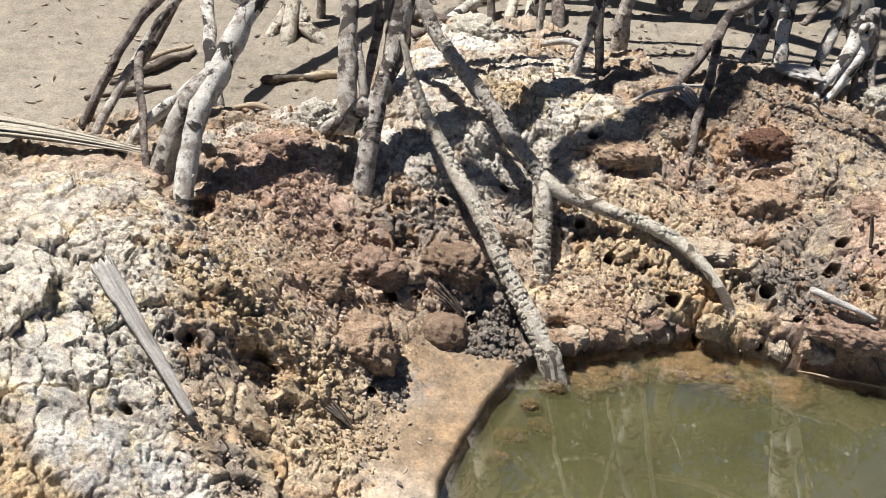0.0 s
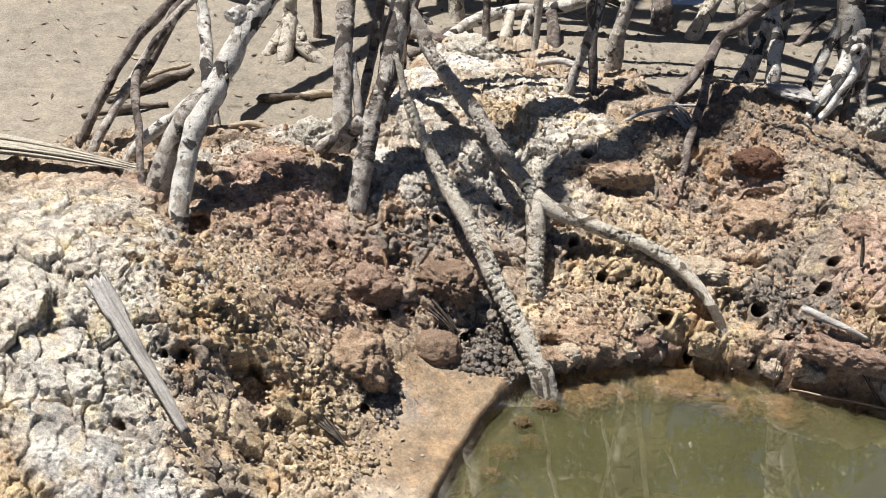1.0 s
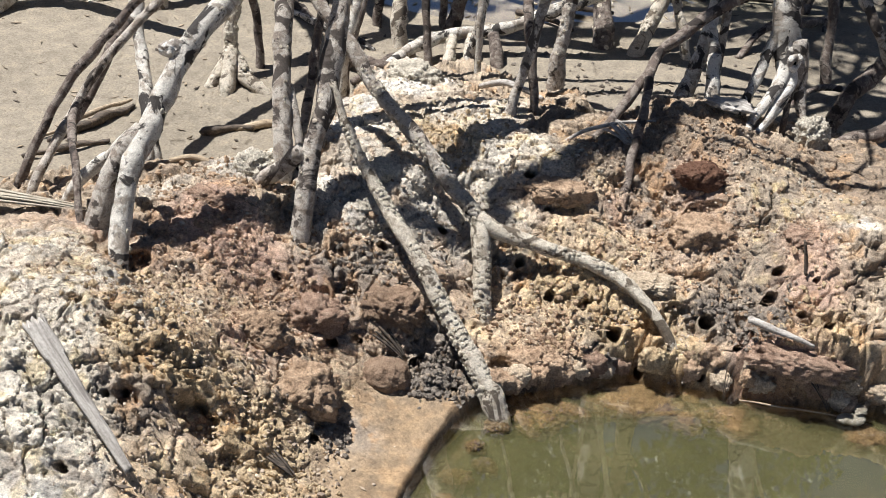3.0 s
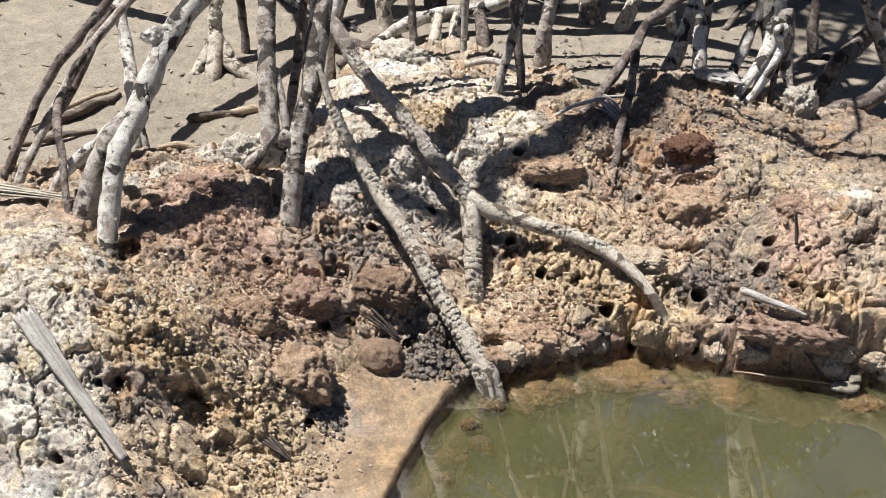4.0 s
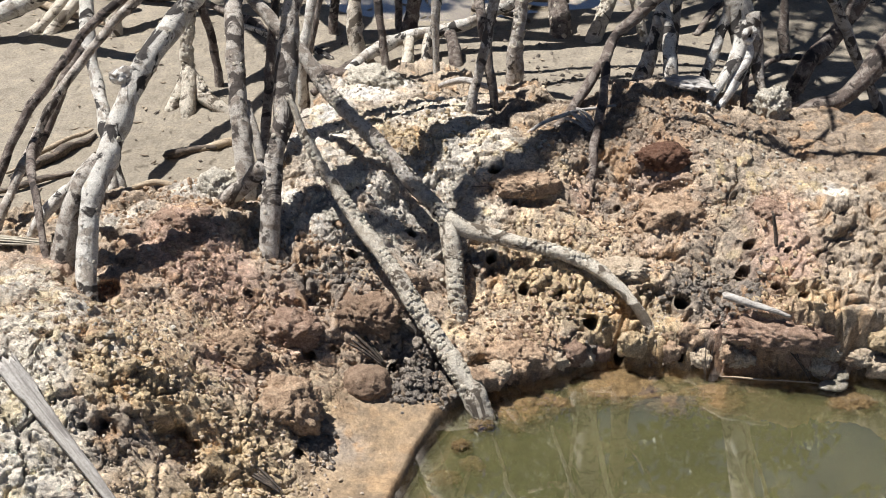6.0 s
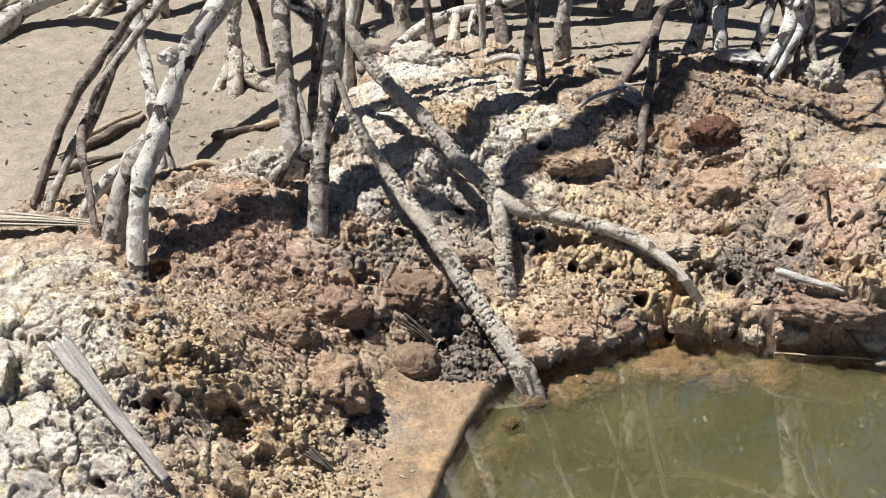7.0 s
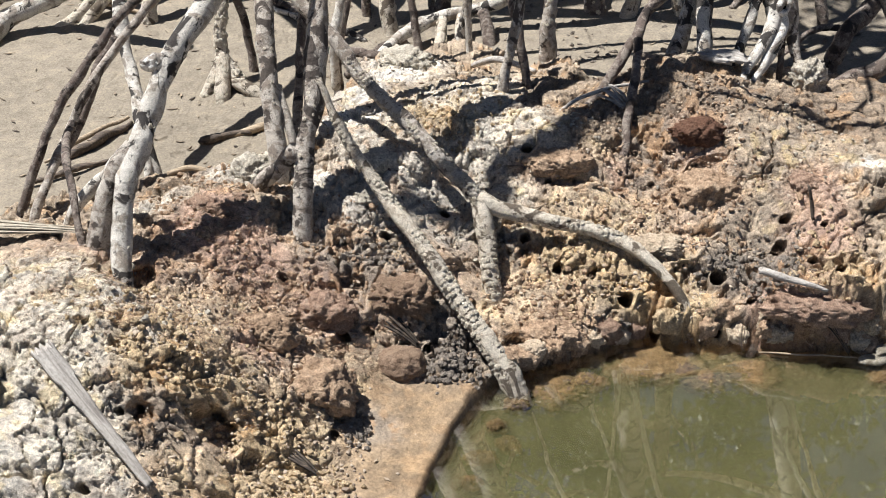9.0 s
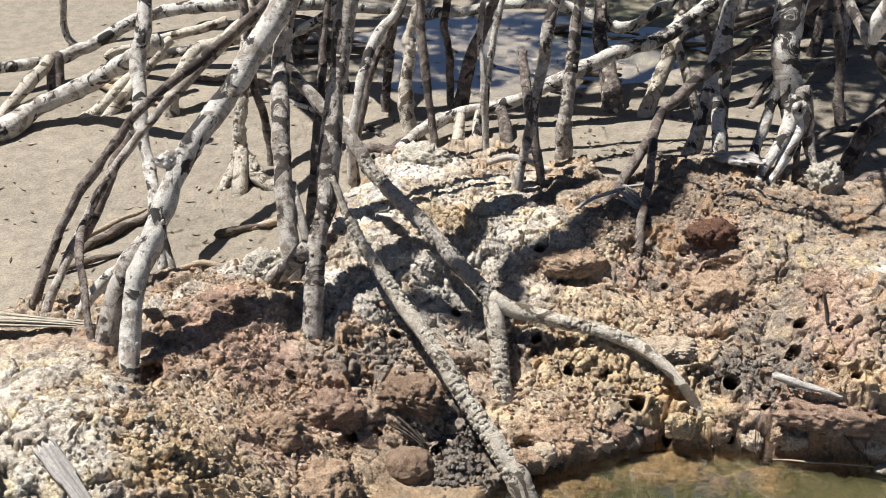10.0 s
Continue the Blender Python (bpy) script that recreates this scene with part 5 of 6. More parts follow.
clod("red peaty shoulder of mud with a steep face", (-0.495, 2.425, 0.318), (0.085, 0.05, 0.032), RED, 6, crumb=0.26, blocky=0.3)
clod("large tan mud boulder", (-0.220, 1.995, 0.115), (0.085, 0.07, 0.065), BROWN, 7, crumb=0.26, blocky=0.3)
clod("reddish brown clod above a burrow", (-0.225, 2.195, 0.165), (0.075, 0.055, 0.05), RED, 8, crumb=0.26)
clod("ochre clod at the waterline", (0.585, 2.282, 0.060), (0.032, 0.025, 0.035), OCHRE, 9)
clod("brown fibrous clod on the slope", (-0.350, 2.075, 0.195), (0.075, 0.05, 0.05), BROWN, 10)
clod("brown clod beside the pool", (0.305, 2.250, 0.058), (0.075, 0.04, 0.038), BROWN, 11)
clod("reddish brown clod with crumbled edge", (0.715, 2.610, 0.240), (0.085, 0.06, 0.05), BROWN, 12, blocky=0.45)
clod("pale crusted clod among the roots", (-0.165, 2.510, 0.262), (0.06, 0.045, 0.045), PALE, 13)
clod("pale clod beside a root foot", (-0.12, 2.63, 0.315), (0.05, 0.04, 0.03), PALE, 14)
clod("white salt-crusted mud lump", (-0.085, 3.390, 0.225), (0.085, 0.07, 0.055), PALE, 15, crumb=0.32)
clod("grey crusted lump at a root foot", (-0.425, 2.585, 0.315), (0.055, 0.045, 0.05), PALE, 16)
clod("tan ledge of dried mud", (0.560, 2.460, 0.162), (0.085, 0.05, 0.028), TAN, 17, blocky=0.4)
clod("red clod on the upper bank", (0.955, 2.565, 0.275), (0.05, 0.04, 0.03), RED, 18, crumb=0.26, blocky=0.1)
clod("pale knob of mud at a stump", (1.06, 3.09, 0.315), (0.05, 0.045, 0.06), PALE, 19, crumb=0.32)
for label, at, size, seed in (
        ("silt-covered stone under the water", (0.555, 2.225, -0.050), (0.11, 0.07, 0.034), 31),
        ("ochre stone in the shallows", (0.300, 2.125, -0.052), (0.08, 0.06, 0.034), 32),
        ("brown stone under the bank's edge", (0.775, 2.190, -0.056), (0.095, 0.06, 0.034), 33),
        ("small ochre stone in the shallows", (0.220, 2.075, -0.030), (0.03, 0.025, 0.025), 34),
        ("small ochre stone beside the ramp", (0.135, 1.905, -0.052), (0.04, 0.03, 0.025), 35),
        ("small ochre stone beside the ramp", (0.175, 2.00, -0.035), (0.028, 0.022, 0.022), 37), ("small ochre stone beside the ramp", (0.115, 1.83, -0.045), (0.025, 0.02, 0.02), 38),
        ("small ochre stone beside the ramp", (0.20, 1.95, -0.055), (0.03, 0.025, 0.022), 39), ("ochre stone in the shallows", (0.39, 2.155, -0.05), (0.05, 0.035, 0.03), 40),
        ("brown stone under the bank's edge", (0.67, 2.17, -0.055), (0.06, 0.04, 0.03), 43), ("ochre stone in the shallow corner", (1.10, 2.17, -0.046), (0.07, 0.04, 0.035), 36)):
    clod(label, at, size, ALGAE, seed, "submerged_stone", "stone", crumb=0.26, blocky=0.1)

clod("pale oyster shell on another at the waterline", (1.085, 2.225, 0.018), (0.024, 0.016, 0.010), SHELL, 44, "oyster_shell", "shell", 0.2, 0.0, 60, 4)
clod("pale oyster shell at the waterline", (1.065, 2.205, 0.006), (0.034, 0.020, 0.009), SHELL, 41, "oyster_shell", "shell", 0.12, 0.0, 12, 4)

edge = np.random.RandomState(77)
EDGE_SOIL = (("brown clod at the pool's edge", BROWN), ("dark muddy clod at the pool's edge", GREYMUD), ("tan clod at the pool's edge", TAN), ("reddish clod at the pool's edge", RED))
for i in range(30):
    ex = 0.17 + 1.06 * (i + edge.uniform(0.1, 0.9)) / 30
    ey = float(np.interp(ex, (0.12, 0.225, 0.35, 0.50, 0.56, 0.64, 0.79, 1.0, 1.17, 1.5), (2.09, 2.145, 2.205, 2.285, 2.29, 2.255, 2.262, 2.245, 2.232, 2.1))) + edge.uniform(0.008, 0.04)
    if min(math.hypot(ex - h[0], ey - h[1]) - h[2] for h in HOLES) < 0.014:
        continue
    er = edge.uniform(0.018, 0.036)
    what, stuff = EDGE_SOIL[(0, 2, 2, 1, 0, 3)[edge.randint(6)]]
    tagged(clod(what, (ex, ey, edge.uniform(0.012, 0.05)), (er * 1.25, er * 0.9, er), stuff, 60 + i, crumb=0.34, turn=edge.uniform(-40, 40), sub=4), group="clods along the waterline")

for i in range(20):
    ex = 0.60 + 0.68 * (i + edge.uniform(0.1, 0.9)) / 20
    ey = float(np.interp(ex, (0.56, 0.64, 0.79, 1.0, 1.17, 1.5), (2.29, 2.255, 2.262, 2.245, 2.232, 2.1))) + edge.uniform(0.03, 0.06)
    if min(math.hypot(ex - h[0], ey - h[1]) - h[2] for h in HOLES) < 0.016:
        continue
    er = edge.uniform(0.02, 0.04)
    what, stuff = (("tan crumbling clod on the steep bank", TAN), ("ochre crumbling clod on the steep bank", OCHRE), ("brown crumbling clod on the steep bank", BROWN))[edge.randint(3)]
    tagged(clod(what, (ex, ey, edge.uniform(0.06, 0.115)), (er * 1.25, er * 0.85, er), stuff, 120 + i, crumb=0.34, turn=edge.uniform(-40, 40), sub=4), group="clods along the waterline")


def stick(name, label, category, points, material, lump=0.12, seed=0, squash=None, wobble=0.002):
    o = points[0][:3]
    ob = new(name, tube(name, points, material, o, 10, lump, seed, 0.008, wobble))
    ob.location = o
    return tagged(ob, label, category)


def split_plank(at, to, w0, w1, thick, material, seed, name, label, category):
    """A split, weathered piece of wood: ragged ends, grooved faces."""
    rs = np.random.RandomState(seed)
    a, b = Vector(at), Vector(to)
    n, m = 46, 12
    verts, faces = [], []
    length = (b - a).length
    for side in (1, -1):
        for i in range(n + 1):
            t = i / n
            w = w0 + (w1 - w0) * t
            if t > 0.22:
                w *= 0.82
            for j in range(m + 1):
                u = j / m * 2 - 1
                ragged = 0.035 * math.sin(j * 2.4 + seed) * (1 if i == 0 else 0) + 0.02 * math.cos(j * 3.7) * (1 if i == n else 0)
                groove = 0.35 * noise.noise(Vector((t * 3, u * 5, seed)))
                edge = 1 + 0.22 * noise.noise(Vector((t * 7, 3 * (u > 0), seed + 4)))
                verts.append((t * length + ragged * length, u * w * 0.5 * edge, side * thick * 0.5 * (1 - 0.55 * u * u + groove)))
    k = (n + 1) * (m + 1)
    for i in range(n):
        for j in range(m):
            p = i * (m + 1) + j
            faces += [(p, p + m + 1, p + m + 2, p + 1), (k + p, k + p + 1, k + p + m + 2, k + p + m + 1)]
        for j in (0, m):
            p = i * (m + 1) + j
            faces.append((p, k + p, k + p + m + 1, p + m + 1) if j == 0 else (p, p + m + 1, k + p + m + 1, k + p))
    for i in (0, n):
        for j in range(m):
            p = i * (m + 1) + j
            faces.append((p, p + 1, k + p + 1, k + p) if i == 0 else (p, k + p, k + p + 1, p + 1))
    ob = new(name, mesh_from(name, verts, faces, material))
    x = (b - a).normalized()
    y = Vector((0, 0, 1)).cross(x).normalized()
    z = x.cross(y)
    ob.matrix_world = Matrix.Translation(a) @ Matrix((x, y, z)).transposed().to_4x4()
    return tagged(ob, label, category)


split_plank((-0.699, 1.750, 0.404), (-0.476, 1.562, 0.230), 0.047, 0.020, 0.018, DEADWOOD, 3, "weathered_stick", "grey split weathered stick lying on pale mud", "stick")
stick("pale_stick", "short pale stick on dark mud", "stick", [(0.80, 2.335, 0.170, 0.007), (0.84, 2.305, 0.174, 0.0085), (0.885, 2.285, 0.172, 0.0065), (0.945, 2.262, 0.165, 0.003)], DEADWOOD, 0.45, 4)
stick("dark_twig", "thin dark twig standing in the bank", "twig", [(0.945, 2.455, 0.235, 0.004), (0.940, 2.470, 0.27, 0.005), (0.925, 2.480, 0.32, 0.003)], DARKWOOD, 0.2, 5)
clod("pale curled flake of bark beside a stump", (0.80, 3.060, 0.385), (0.075, 0.034, 0.012), DEADWOOD, 47, "bark_flake", "bark", 0.5, 0.0, -20, 4)
stick("drift_log", "dark ragged driftwood log at the edge of the flat", "log", [(-0.70, 3.165, 0.064, 0.010), (-0.66, 3.18, 0.068, 0.013), (-0.60, 3.22, 0.067, 0.011), (-0.56, 3.23, 0.064, 0.007)], DARKWOOD, 0.5, 6, wobble=0.004)
stick("drift_branch", "tan driftwood branch at the edge of the flat", "branch", [(-0.63, 3.205, 0.066, 0.008), (-0.55, 3.245, 0.069, 0.012), (-0.44, 3.30, 0.069, 0.011)], TANWOOD, 0.2, 7)
stick("bark_slab", "dark broken bark lying on the flat", "bark", [(-1.12, 3.03, 0.066, 0.006), (-1.06, 3.10, 0.070, 0.010), (-1.0, 3.20, 0.072, 0.011), (-0.94, 3.30, 0.07, 0.006)], DARKWOOD, 0.7, 8, wobble=0.005)
stick("bark_strip", "tan strip of bark resting on dark bark", "bark", [(-1.14, 3.05, 0.07, 0.005), (-1.04, 3.17, 0.088, 0.007), (-0.95, 3.31, 0.082, 0.006)], TANWOOD, 0.35, 9, wobble=0.004)
stick("dark_branch", "dark broken branch on the mud", "branch", [(-1.16, 2.93, 0.065, 0.005), (-1.05, 2.99, 0.072, 0.009), (-0.95, 3.06, 0.07, 0.007)], DARKWOOD, 0.7, 10, wobble=0.004)
stick("curved_twig", "pale bent twig across the mud", "twig", [(0.33, 2.85, 0.315, 0.004), (0.42, 2.90, 0.345, 0.005), (0.52, 2.95, 0.355, 0.005), (0.60, 2.98, 0.35, 0.003)], DEADWOOD, 0.2, 11)
stick("forked_twig", "small pale forked twig", "twig", [(-0.66, 2.63, 0.275, 0.007), (-0.60, 2.64, 0.288, 0.009), (-0.54, 2.63, 0.28, 0.006)], TANWOOD, 0.3, 12)
stick("shore_twig", "thin twig lying along the waterline", "twig", [(0.80, 2.235, 0.003, 0.002), (0.90, 2.228, 0.005, 0.0024), (1.03, 2.210, 0.004, 0.0016)], TANWOOD, 0.2, 13)
stick("bank_twig", "fallen twig behind the posts", "twig", [(0.12, 3.40, 0.20, 0.009), (0.20, 3.33, 0.255, 0.010), (0.30, 3.22, 0.265, 0.007)], DEADWOOD, 0.2, 14)


def strips(name, label, category, count, start, end, spread, width, material, seed, lift=0.012, droop=0.02):
    """A sheaf of long dry leaflets, each folded along its middle, fanning out of one end."""
    rs = np.random.RandomState(seed)
    thing = tagged(empty(name, start), label, category)
    o = np.array(start)
    a, b = np.array(start, float), np.array(end, float)
    side = np.cross(b - a, (0, 0, 1))
    side /= np.linalg.norm(side)
    for i in range(count):
        f = (i / max(1, count - 1) - 0.5) * 2
        p0 = a + side * spread * f * rs.uniform(0.8, 1.2) + np.array((0, 0, rs.uniform(0, lift)))
        p2 = b + side * spread * 0.25 * f + (b - a) * rs.uniform(-0.22, 0.02)
        p1 = (p0 + p2) / 2 + np.array((0, 0, droop * rs.uniform(0.6, 1.4))) + side * rs.uniform(-1, 1) * spread * 0.1
        verts, faces, n = [], [], 16
        w = width * rs.uniform(0.7, 1.2)
        for j in range(n + 1):
            t = j / n
            c = (1 - t) ** 2 * p0 + 2 * t * (1 - t) * p1 + t * t * p2 - o
            ww = w * (0.35 + 0.65 * math.sin(math.pi * min(1, 0.15 + t * 0.85)))
            verts += [c - side * ww / 2, c + np.array((0, 0, ww * 0.30)), c + side * ww / 2, c + np.array((0, 0, ww * 0.30 - 0.0018))]
        for j in range(n):
            k = j * 4
            faces += [(k, k + 4, k + 5, k + 1), (k + 1, k + 5, k + 6, k + 2), (k, k + 3, k + 7, k + 4), (k + 3, k + 2, k + 6, k + 7)]
        part("leaflet", mesh_from("leaflet", verts, faces, material), thing)
    return thing


strips("palm_frond", "dry straw-coloured palm frond lying on the mound", "palm frond", 15, (-1.36, 2.36, 0.278), (-0.745, 2.235, 0.360), 0.05, 0.018, FROND, 21, 0.010, 0.03)
strips("leaf_tuft", "tuft of dry grey leaf fibres under the forked root", "dry leaves", 8, (0.475, 2.93, 0.345), (0.56, 2.85, 0.30), 0.035, 0.010, DEADWOOD, 22, 0.02, 0.02)
strips("leaf_tuft", "small tuft of dead leaf blades in a hollow", "dry leaves", 4, (-0.075, 2.20, top(-0.075, 2.20) + 0.008), (-0.005, 2.175, top(-0.005, 2.175) + 0.008), 0.028, 0.013, DARKWOOD, 23, 0.004, 0.006)
strips("leaf_tuft", "dark dead leaves on the sandy mud", "dry leaves", 4, (-0.255, 1.80, top(-0.255, 1.80) + 0.008), (-0.20, 1.775, top(-0.20, 1.775) + 0.008), 0.012, 0.009, DARKWOOD, 24, 0.003, 0.004)
strips("root_fibres", "fine root fibres hanging at the waterline", "root fibres", 3, (0.765, 2.258, 0.075), (0.757, 2.222, 0.0), 0.009, 0.0018, DARKWOOD, 25, 0.01, 0.01)
strips("root_fibres", "fine root fibres under the red slab", "root fibres", 6, (0.955, 2.255, 0.08), (1.01, 2.215, 0.01), 0.02, 0.004, DARKWOOD, 26, 0.01, 0.01)


# ---------------------------------------------------------------- loose crumbs and litter: too many to count
def scatter(name, label, category, material, count, size, places, seed, sub=1, sink=0.3):
    rs = np.random.RandomState(seed)
    v0, f0 = ICO[sub]
    where = np.array(places)[rs.randint(len(places), size=count)]
    xy = where[:, :2] + rs.normal(size=(count, 2)) * where[:, 2:]
    keep = pool_inset(xy[:, 0], xy[:, 1]) < -0.01
    keep &= (xy[:, 0] < -0.10) | (xy[:, 1] > 2.08) | (xy[:, 0] > 0.16) | (rs.rand(count) < 0.06)
    for hx, hy, hr, _ in HOLES:
        keep &= np.hypot(xy[:, 0] - hx, xy[:, 1] - hy) > 1.5 * hr
    xy = xy[keep]
    n = len(xy)
    r = size * rs.uniform(0.45, 1.0, n) ** 1.4 * np.where(rs.rand(n) < 0.06, 1.6, 1.0)
    q = v0[None] * (r[:, None] * rs.uniform(0.6, 1.4, (n, 3)))[:, None, :] * (1 + rs.uniform(-0.32, 0.32, (n, len(v0), 1)))
    high = np.array([top(x, y) for x, y in xy])
    q = q + np.stack([xy[:, 0], xy[:, 1], high + r * (0.6 - sink)], -1)[:, None, :]
    faces = (np.array(f0)[None] + (np.arange(n) * len(v0))[:, None, None]).reshape(-1, 3)
    ob = new(name, mesh_from(name, q.reshape(-1, 3).tolist(), faces.tolist(), material, True))
    return tagged(ob, label, category, kind="stuff")


scatter("mud_pellets", "dark grey crab pellets heaped round the burrows", "mud pellets", GREYMUD, 2200, 0.0068,
        [(0.08, 2.15, 0.035), (0.04, 2.12, 0.03), (-0.15, 1.93, 0.025), (0.83, 2.37, 0.03), (0.86, 2.39, 0.03), (0.72, 2.41, 0.025), (-0.09, 2.37, 0.04), (0.5, 2.27, 0.02)], 51)
scatter("mud_crumbs", "tan and ochre crumbs of dried mud", "mud crumbs", OCHRE, 1700, 0.0072,
        [(-0.3, 1.83, 0.06), (-0.22, 1.72, 0.06), (-0.45, 1.86, 0.06), (0.40, 2.40, 0.06), (0.55, 2.32, 0.05), (0.05, 2.85, 0.08), (0.95, 2.35, 0.06), (-0.55, 1.95, 0.08)], 52)
scatter("mud_crumbs", "pale crumbs of dry crust", "mud crumbs", PALE, 600, 0.006,
        [(-0.55, 1.95, 0.06), (0.0, 2.65, 0.12), (0.0, 3.0, 0.14), (-0.05, 3.3, 0.12), (0.95, 2.75, 0.14), (0.35, 2.8, 0.12)], 53)
scatter("mud_crumbs", "brown and reddish crumbs of mud", "mud crumbs", BROWN, 1900, 0.007,
        [(-0.42, 2.2, 0.1), (-0.25, 2.15, 0.08), (0.25, 2.38, 0.08), (0.6, 2.6, 0.12), (0.75, 2.5, 0.1), (-0.15, 2.35, 0.08), (0.7, 2.9, 0.14), (-0.55, 2.5, 0.12), (0.35, 2.3, 0.05)], 54)
scatter("shell_debris", "shell and mud debris between the far stumps", "debris", GREYMUD, 260, 0.011,
        [(0.45, 3.95, 0.1), (0.75, 3.85, 0.12), (0.9, 3.6, 0.1), (-0.15, 3.75, 0.08), (0.55, 3.75, 0.06), (1.1, 3.8, 0.15), (0.1, 4.8, 0.3), (1.0, 4.6, 0.3)], 55, sink=0.75)

scatter("mud_grit", "fine grit of mixed mud crumbs all over the bank", "mud grit", GRIT, 6500, 0.0042,
        [(-0.55, 1.92, 0.1), (-0.4, 1.85, 0.14), (-0.2, 1.85, 0.1), (-0.45, 2.2, 0.14), (-0.1, 2.3, 0.12), (0.3, 2.45, 0.14), (0.6, 2.45, 0.14), (0.85, 2.5, 0.14), (0.0, 2.7, 0.16), (0.4, 2.8, 0.16),
         (0.8, 2.85, 0.16), (0.0, 3.1, 0.16), (-0.6, 2.5, 0.14), (0.55, 2.35, 0.06), (-0.45, 1.6, 0.1)], 56)


def litter(count, seed):
    """Flakes of dead leaf and bark lying about."""
    rs = np.random.RandomState(seed)
    verts, faces = [], []
    while len(faces) < count * 8:
        x, y = rs.uniform(-1.6, 1.6), rs.uniform(1.3, 5.2)
        if pool_inset(np.array([x]), np.array([y]))[0] > -0.02:
            continue
        bare = x < -0.5 and y < 2.05
        if bare and rs.rand() < 0.85:
            continue
        l, w, a = rs.uniform(0.012, 0.042), rs.uniform(0.003, 0.010), rs.uniform(0, 6.3)
        d, s = np.array((math.cos(a), math.sin(a), rs.uniform(-0.06, 0.06))), np.array((-math.sin(a), math.cos(a), 0))
        c, k = np.array((x, y, top(x, y) + 0.0025)), len(verts)
        curl = np.array((0, 0, l * rs.uniform(0.0, 0.10)))
        thick = np.array((0, 0, 0.0015))
        for lay in (thick, -thick):
            verts += [c - d * l / 2 + curl + lay * 0.3, c + s * w / 2 + lay, c + d * l / 2 + curl * 0.4 + lay * 0.3, c - s * w / 2 + lay]
        faces += [(k, k + 3, k + 1), (k + 1, k + 3, k + 2), (k + 4, k + 5, k + 7), (k + 5, k + 6, k + 7),
                  (k, k + 1, k + 5, k + 4), (k + 1, k + 2, k + 6, k + 5), (k + 2, k + 3, k + 7, k + 6), (k + 3, k, k + 4, k + 7)]
    return tagged(new("leaf_litter", mesh_from("leaf_litter", verts, faces, LITTER, True)), "scattered dead leaf and bark flakes", "leaf litter", kind="stuff")


litter(900, 61)


def fibres(count, places, seed):
    """Matted hair-fine roots, exposed by erosion on the reddish mud."""
    rs = np.random.RandomState(seed)
    verts, faces = [], []
    for _ in range(count):
        px, py, pr = places[rs.randint(len(places))]
        x, y = px + rs.normal() * pr, py + rs.normal() * pr
        if pool_inset(np.array([x]), np.array([y]))[0] > -0.015:
            continue
        a, bend, l, r = rs.uniform(0, 6.3), rs.uniform(-1.2, 1.2), rs.uniform(0.006, 0.020), rs.uniform(0.0002, 0.0005)
        z, lift, k = top(x, y) + rs.uniform(0.001, 0.007), rs.uniform(-0.003, 0.004), len(verts)
        for j in range(4):
            t = j / 3 - 0.5
            c = np.array((x + math.cos(a + bend * t) * l * t, y + math.sin(a + bend * t) * l * t, z + lift * (1 - 4 * t * t)))
            s, u = np.array((-math.sin(a), math.cos(a), 0)) * r, np.array((0, 0, r))
            verts += [c - s - u * 0.6, c + s - u * 0.6, c + u]
        for j in range(3):
            for q in range(3):
                faces.append((k + j * 3 + q, k + j * 3 + (q + 1) % 3, k + j * 3 + 3 + (q + 1) % 3, k + j * 3 + 3 + q))
    return tagged(new("fine_roots", mesh_from("fine_roots", verts, faces, FIBRE)), "matted reddish hair-fine roots on crumbling mud", "fine roots", kind="stuff")


fibres(9500, [(-0.48, 2.28, 0.07), (-0.36, 2.2, 0.07), (-0.26, 2.18, 0.05), (-0.48, 2.39, 0.05), (0.71, 2.61, 0.05), (0.30, 2.26, 0.04), (0.95, 2.57, 0.04), (-0.37, 2.07, 0.05),
              (-0.05, 2.26, 0.05), (0.91, 2.28, 0.04), (-0.55, 2.0, 0.08), (0.65, 2.7, 0.08), (-0.3, 1.95, 0.08), (0.4, 2.5, 0.1), (-0.65, 1.95, 0.1), (-0.15, 2.12, 0.05), (0.85, 2.5, 0.1), (-0.72, 2.1, 0.1)], 71)


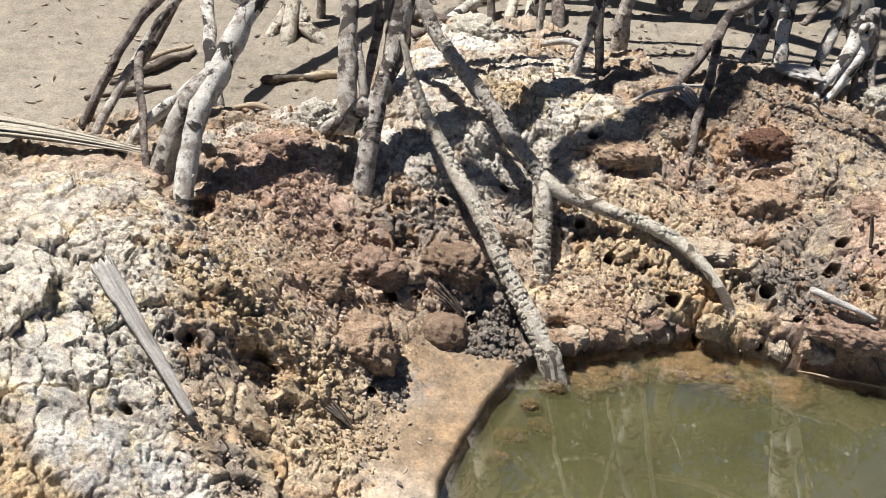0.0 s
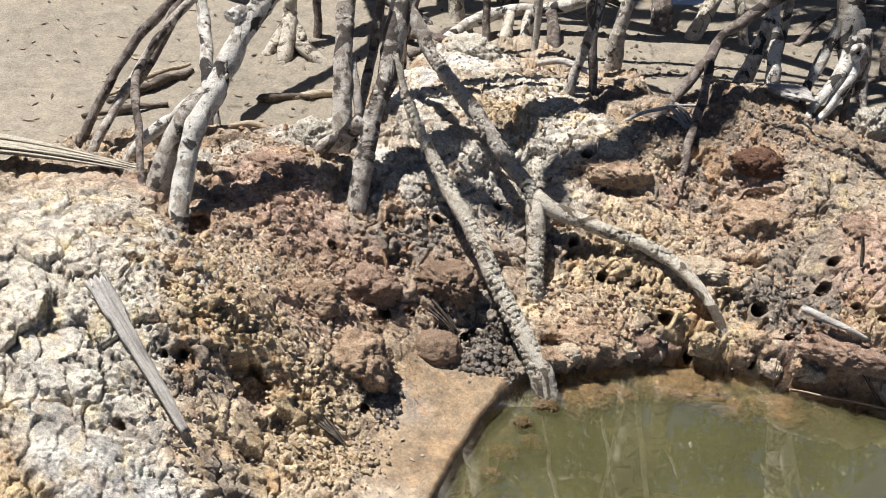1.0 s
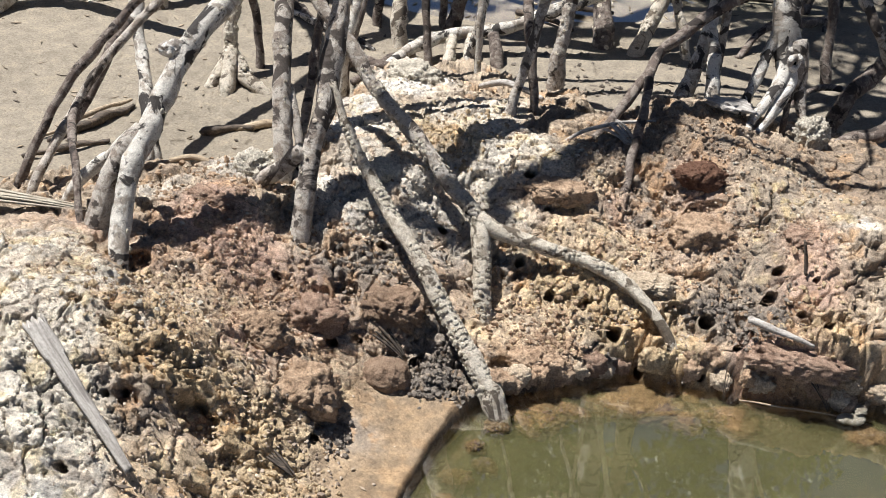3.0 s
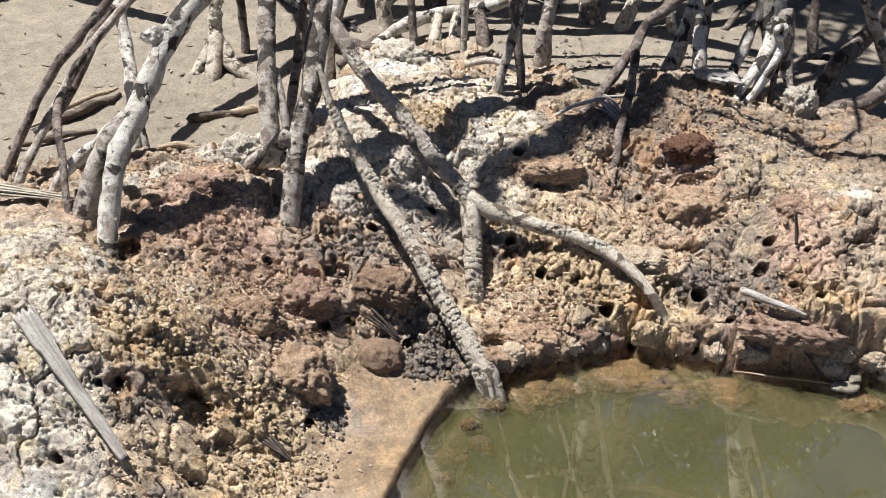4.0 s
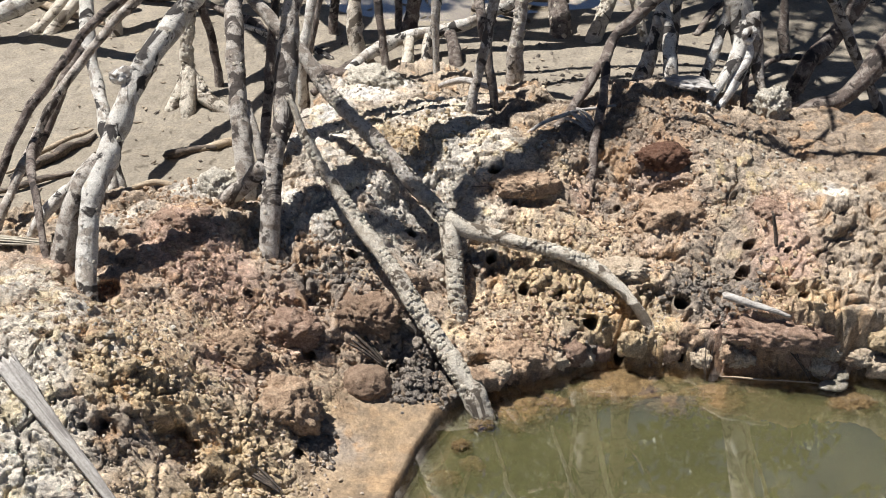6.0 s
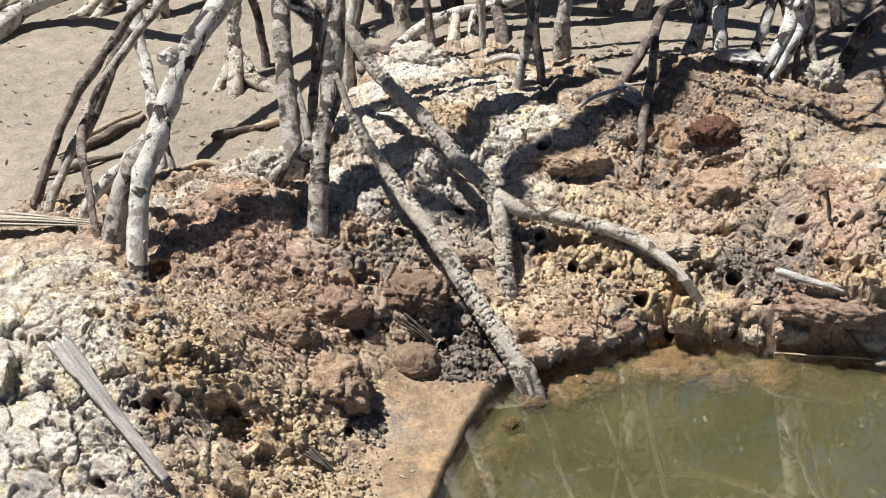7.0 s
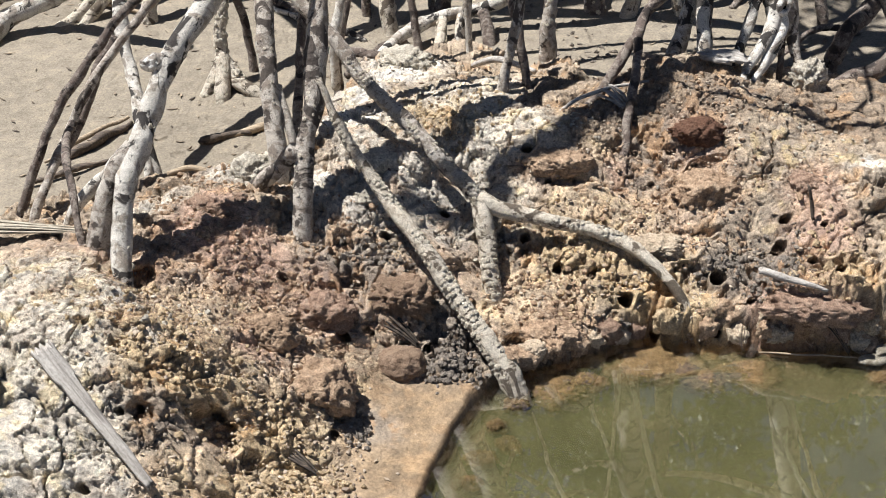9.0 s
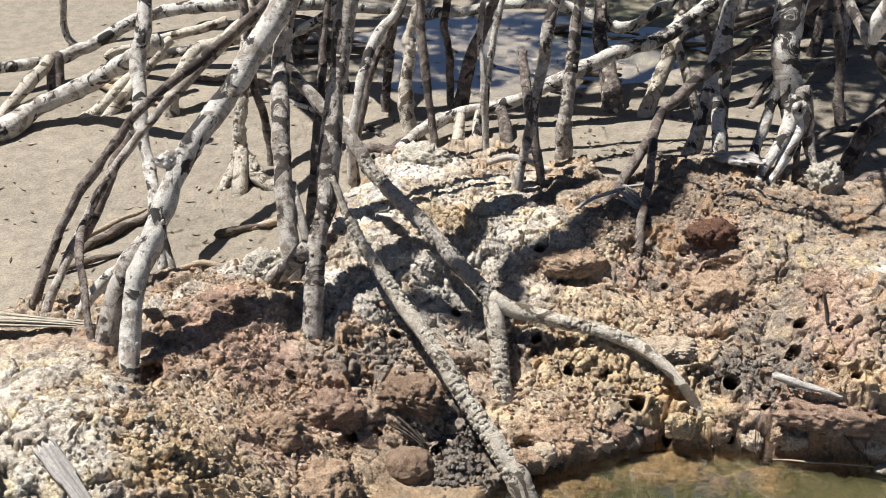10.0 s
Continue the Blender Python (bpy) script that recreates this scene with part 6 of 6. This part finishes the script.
# driftwood on the tidal flat
drift = np.random.RandomState(93)
for i in range(16):
    x0, y0, a, l, r = drift.uniform(-1.5, 1.5), drift.uniform(4.35, 5.3), drift.uniform(-0.6, 0.6), drift.uniform(0.12, 0.42), drift.uniform(0.006, 0.014)
    z0 = FLAT + r
    tagged(stick("drift_stick", "dark driftwood stick on the wet flat", "stick",
                 [(x0, y0, z0, r), (x0 + l / 2 * math.cos(a), y0 + l / 2 * math.sin(a) + drift.uniform(-0.02, 0.02), z0 + 0.008, r), (x0 + l * math.cos(a), y0 + l * math.sin(a), z0, r * 0.6)],
                 (DARKWOOD, TANWOOD, DARKWOOD)[i % 3], 0.25, 100 + i), group="driftwood on the flat")

for label, pts, stuff in (
        ("dark looped root arching out of the flat", [(-0.66, 4.60, 0.03, 0.024), (-0.66, 4.62, 0.14, 0.024), (-0.61, 4.64, 0.20, 0.025), (-0.55, 4.64, 0.15, 0.023), (-0.54, 4.62, 0.03, 0.022)], BARK_BROWN),
        ("low dark root running along the flat", [(-1.05, 4.42, 0.07, 0.012), (-0.85, 4.36, 0.085, 0.015), (-0.62, 4.22, 0.08, 0.014), (-0.45, 4.02, 0.07, 0.010)], BARK_BROWN),
        ("pale root running along the flat", [(-0.64, 4.20, 0.065, 0.010), (-0.50, 4.06, 0.075, 0.014), (-0.36, 3.98, 0.072, 0.012), (-0.26, 3.90, 0.06, 0.010)], BARK_PALE),
        ("dark knotted root beside the mound", [(-0.36, 3.74, 0.06, 0.014), (-0.28, 3.72, 0.10, 0.018), (-0.20, 3.68, 0.11, 0.017), (-0.10, 3.70, 0.07, 0.012)], BARK_BROWN),
        ("dark twisted root beside the mound", [(-0.30, 3.60, 0.07, 0.012), (-0.24, 3.66, 0.09, 0.014), (-0.20, 3.78, 0.09, 0.013), (-0.12, 3.88, 0.06, 0.010)], BARK_BROWN),
        ("dark root sprawling in the shade", [(1.05, 4.15, 0.06, 0.014), (1.15, 4.28, 0.12, 0.018), (1.30, 4.38, 0.13, 0.018), (1.50, 4.60, 0.06, 0.014)], BARK_BROWN),
        ("dark root sprawling in the shade", [(1.15, 3.75, 0.06, 0.010), (1.28, 3.86, 0.10, 0.013), (1.45, 3.92, 0.07, 0.010)], BARK_BROWN)):
    tagged(stick("surface_root", label, "root", pts, stuff, 0.3, len(label), wobble=0.004), group="roots on the flat")
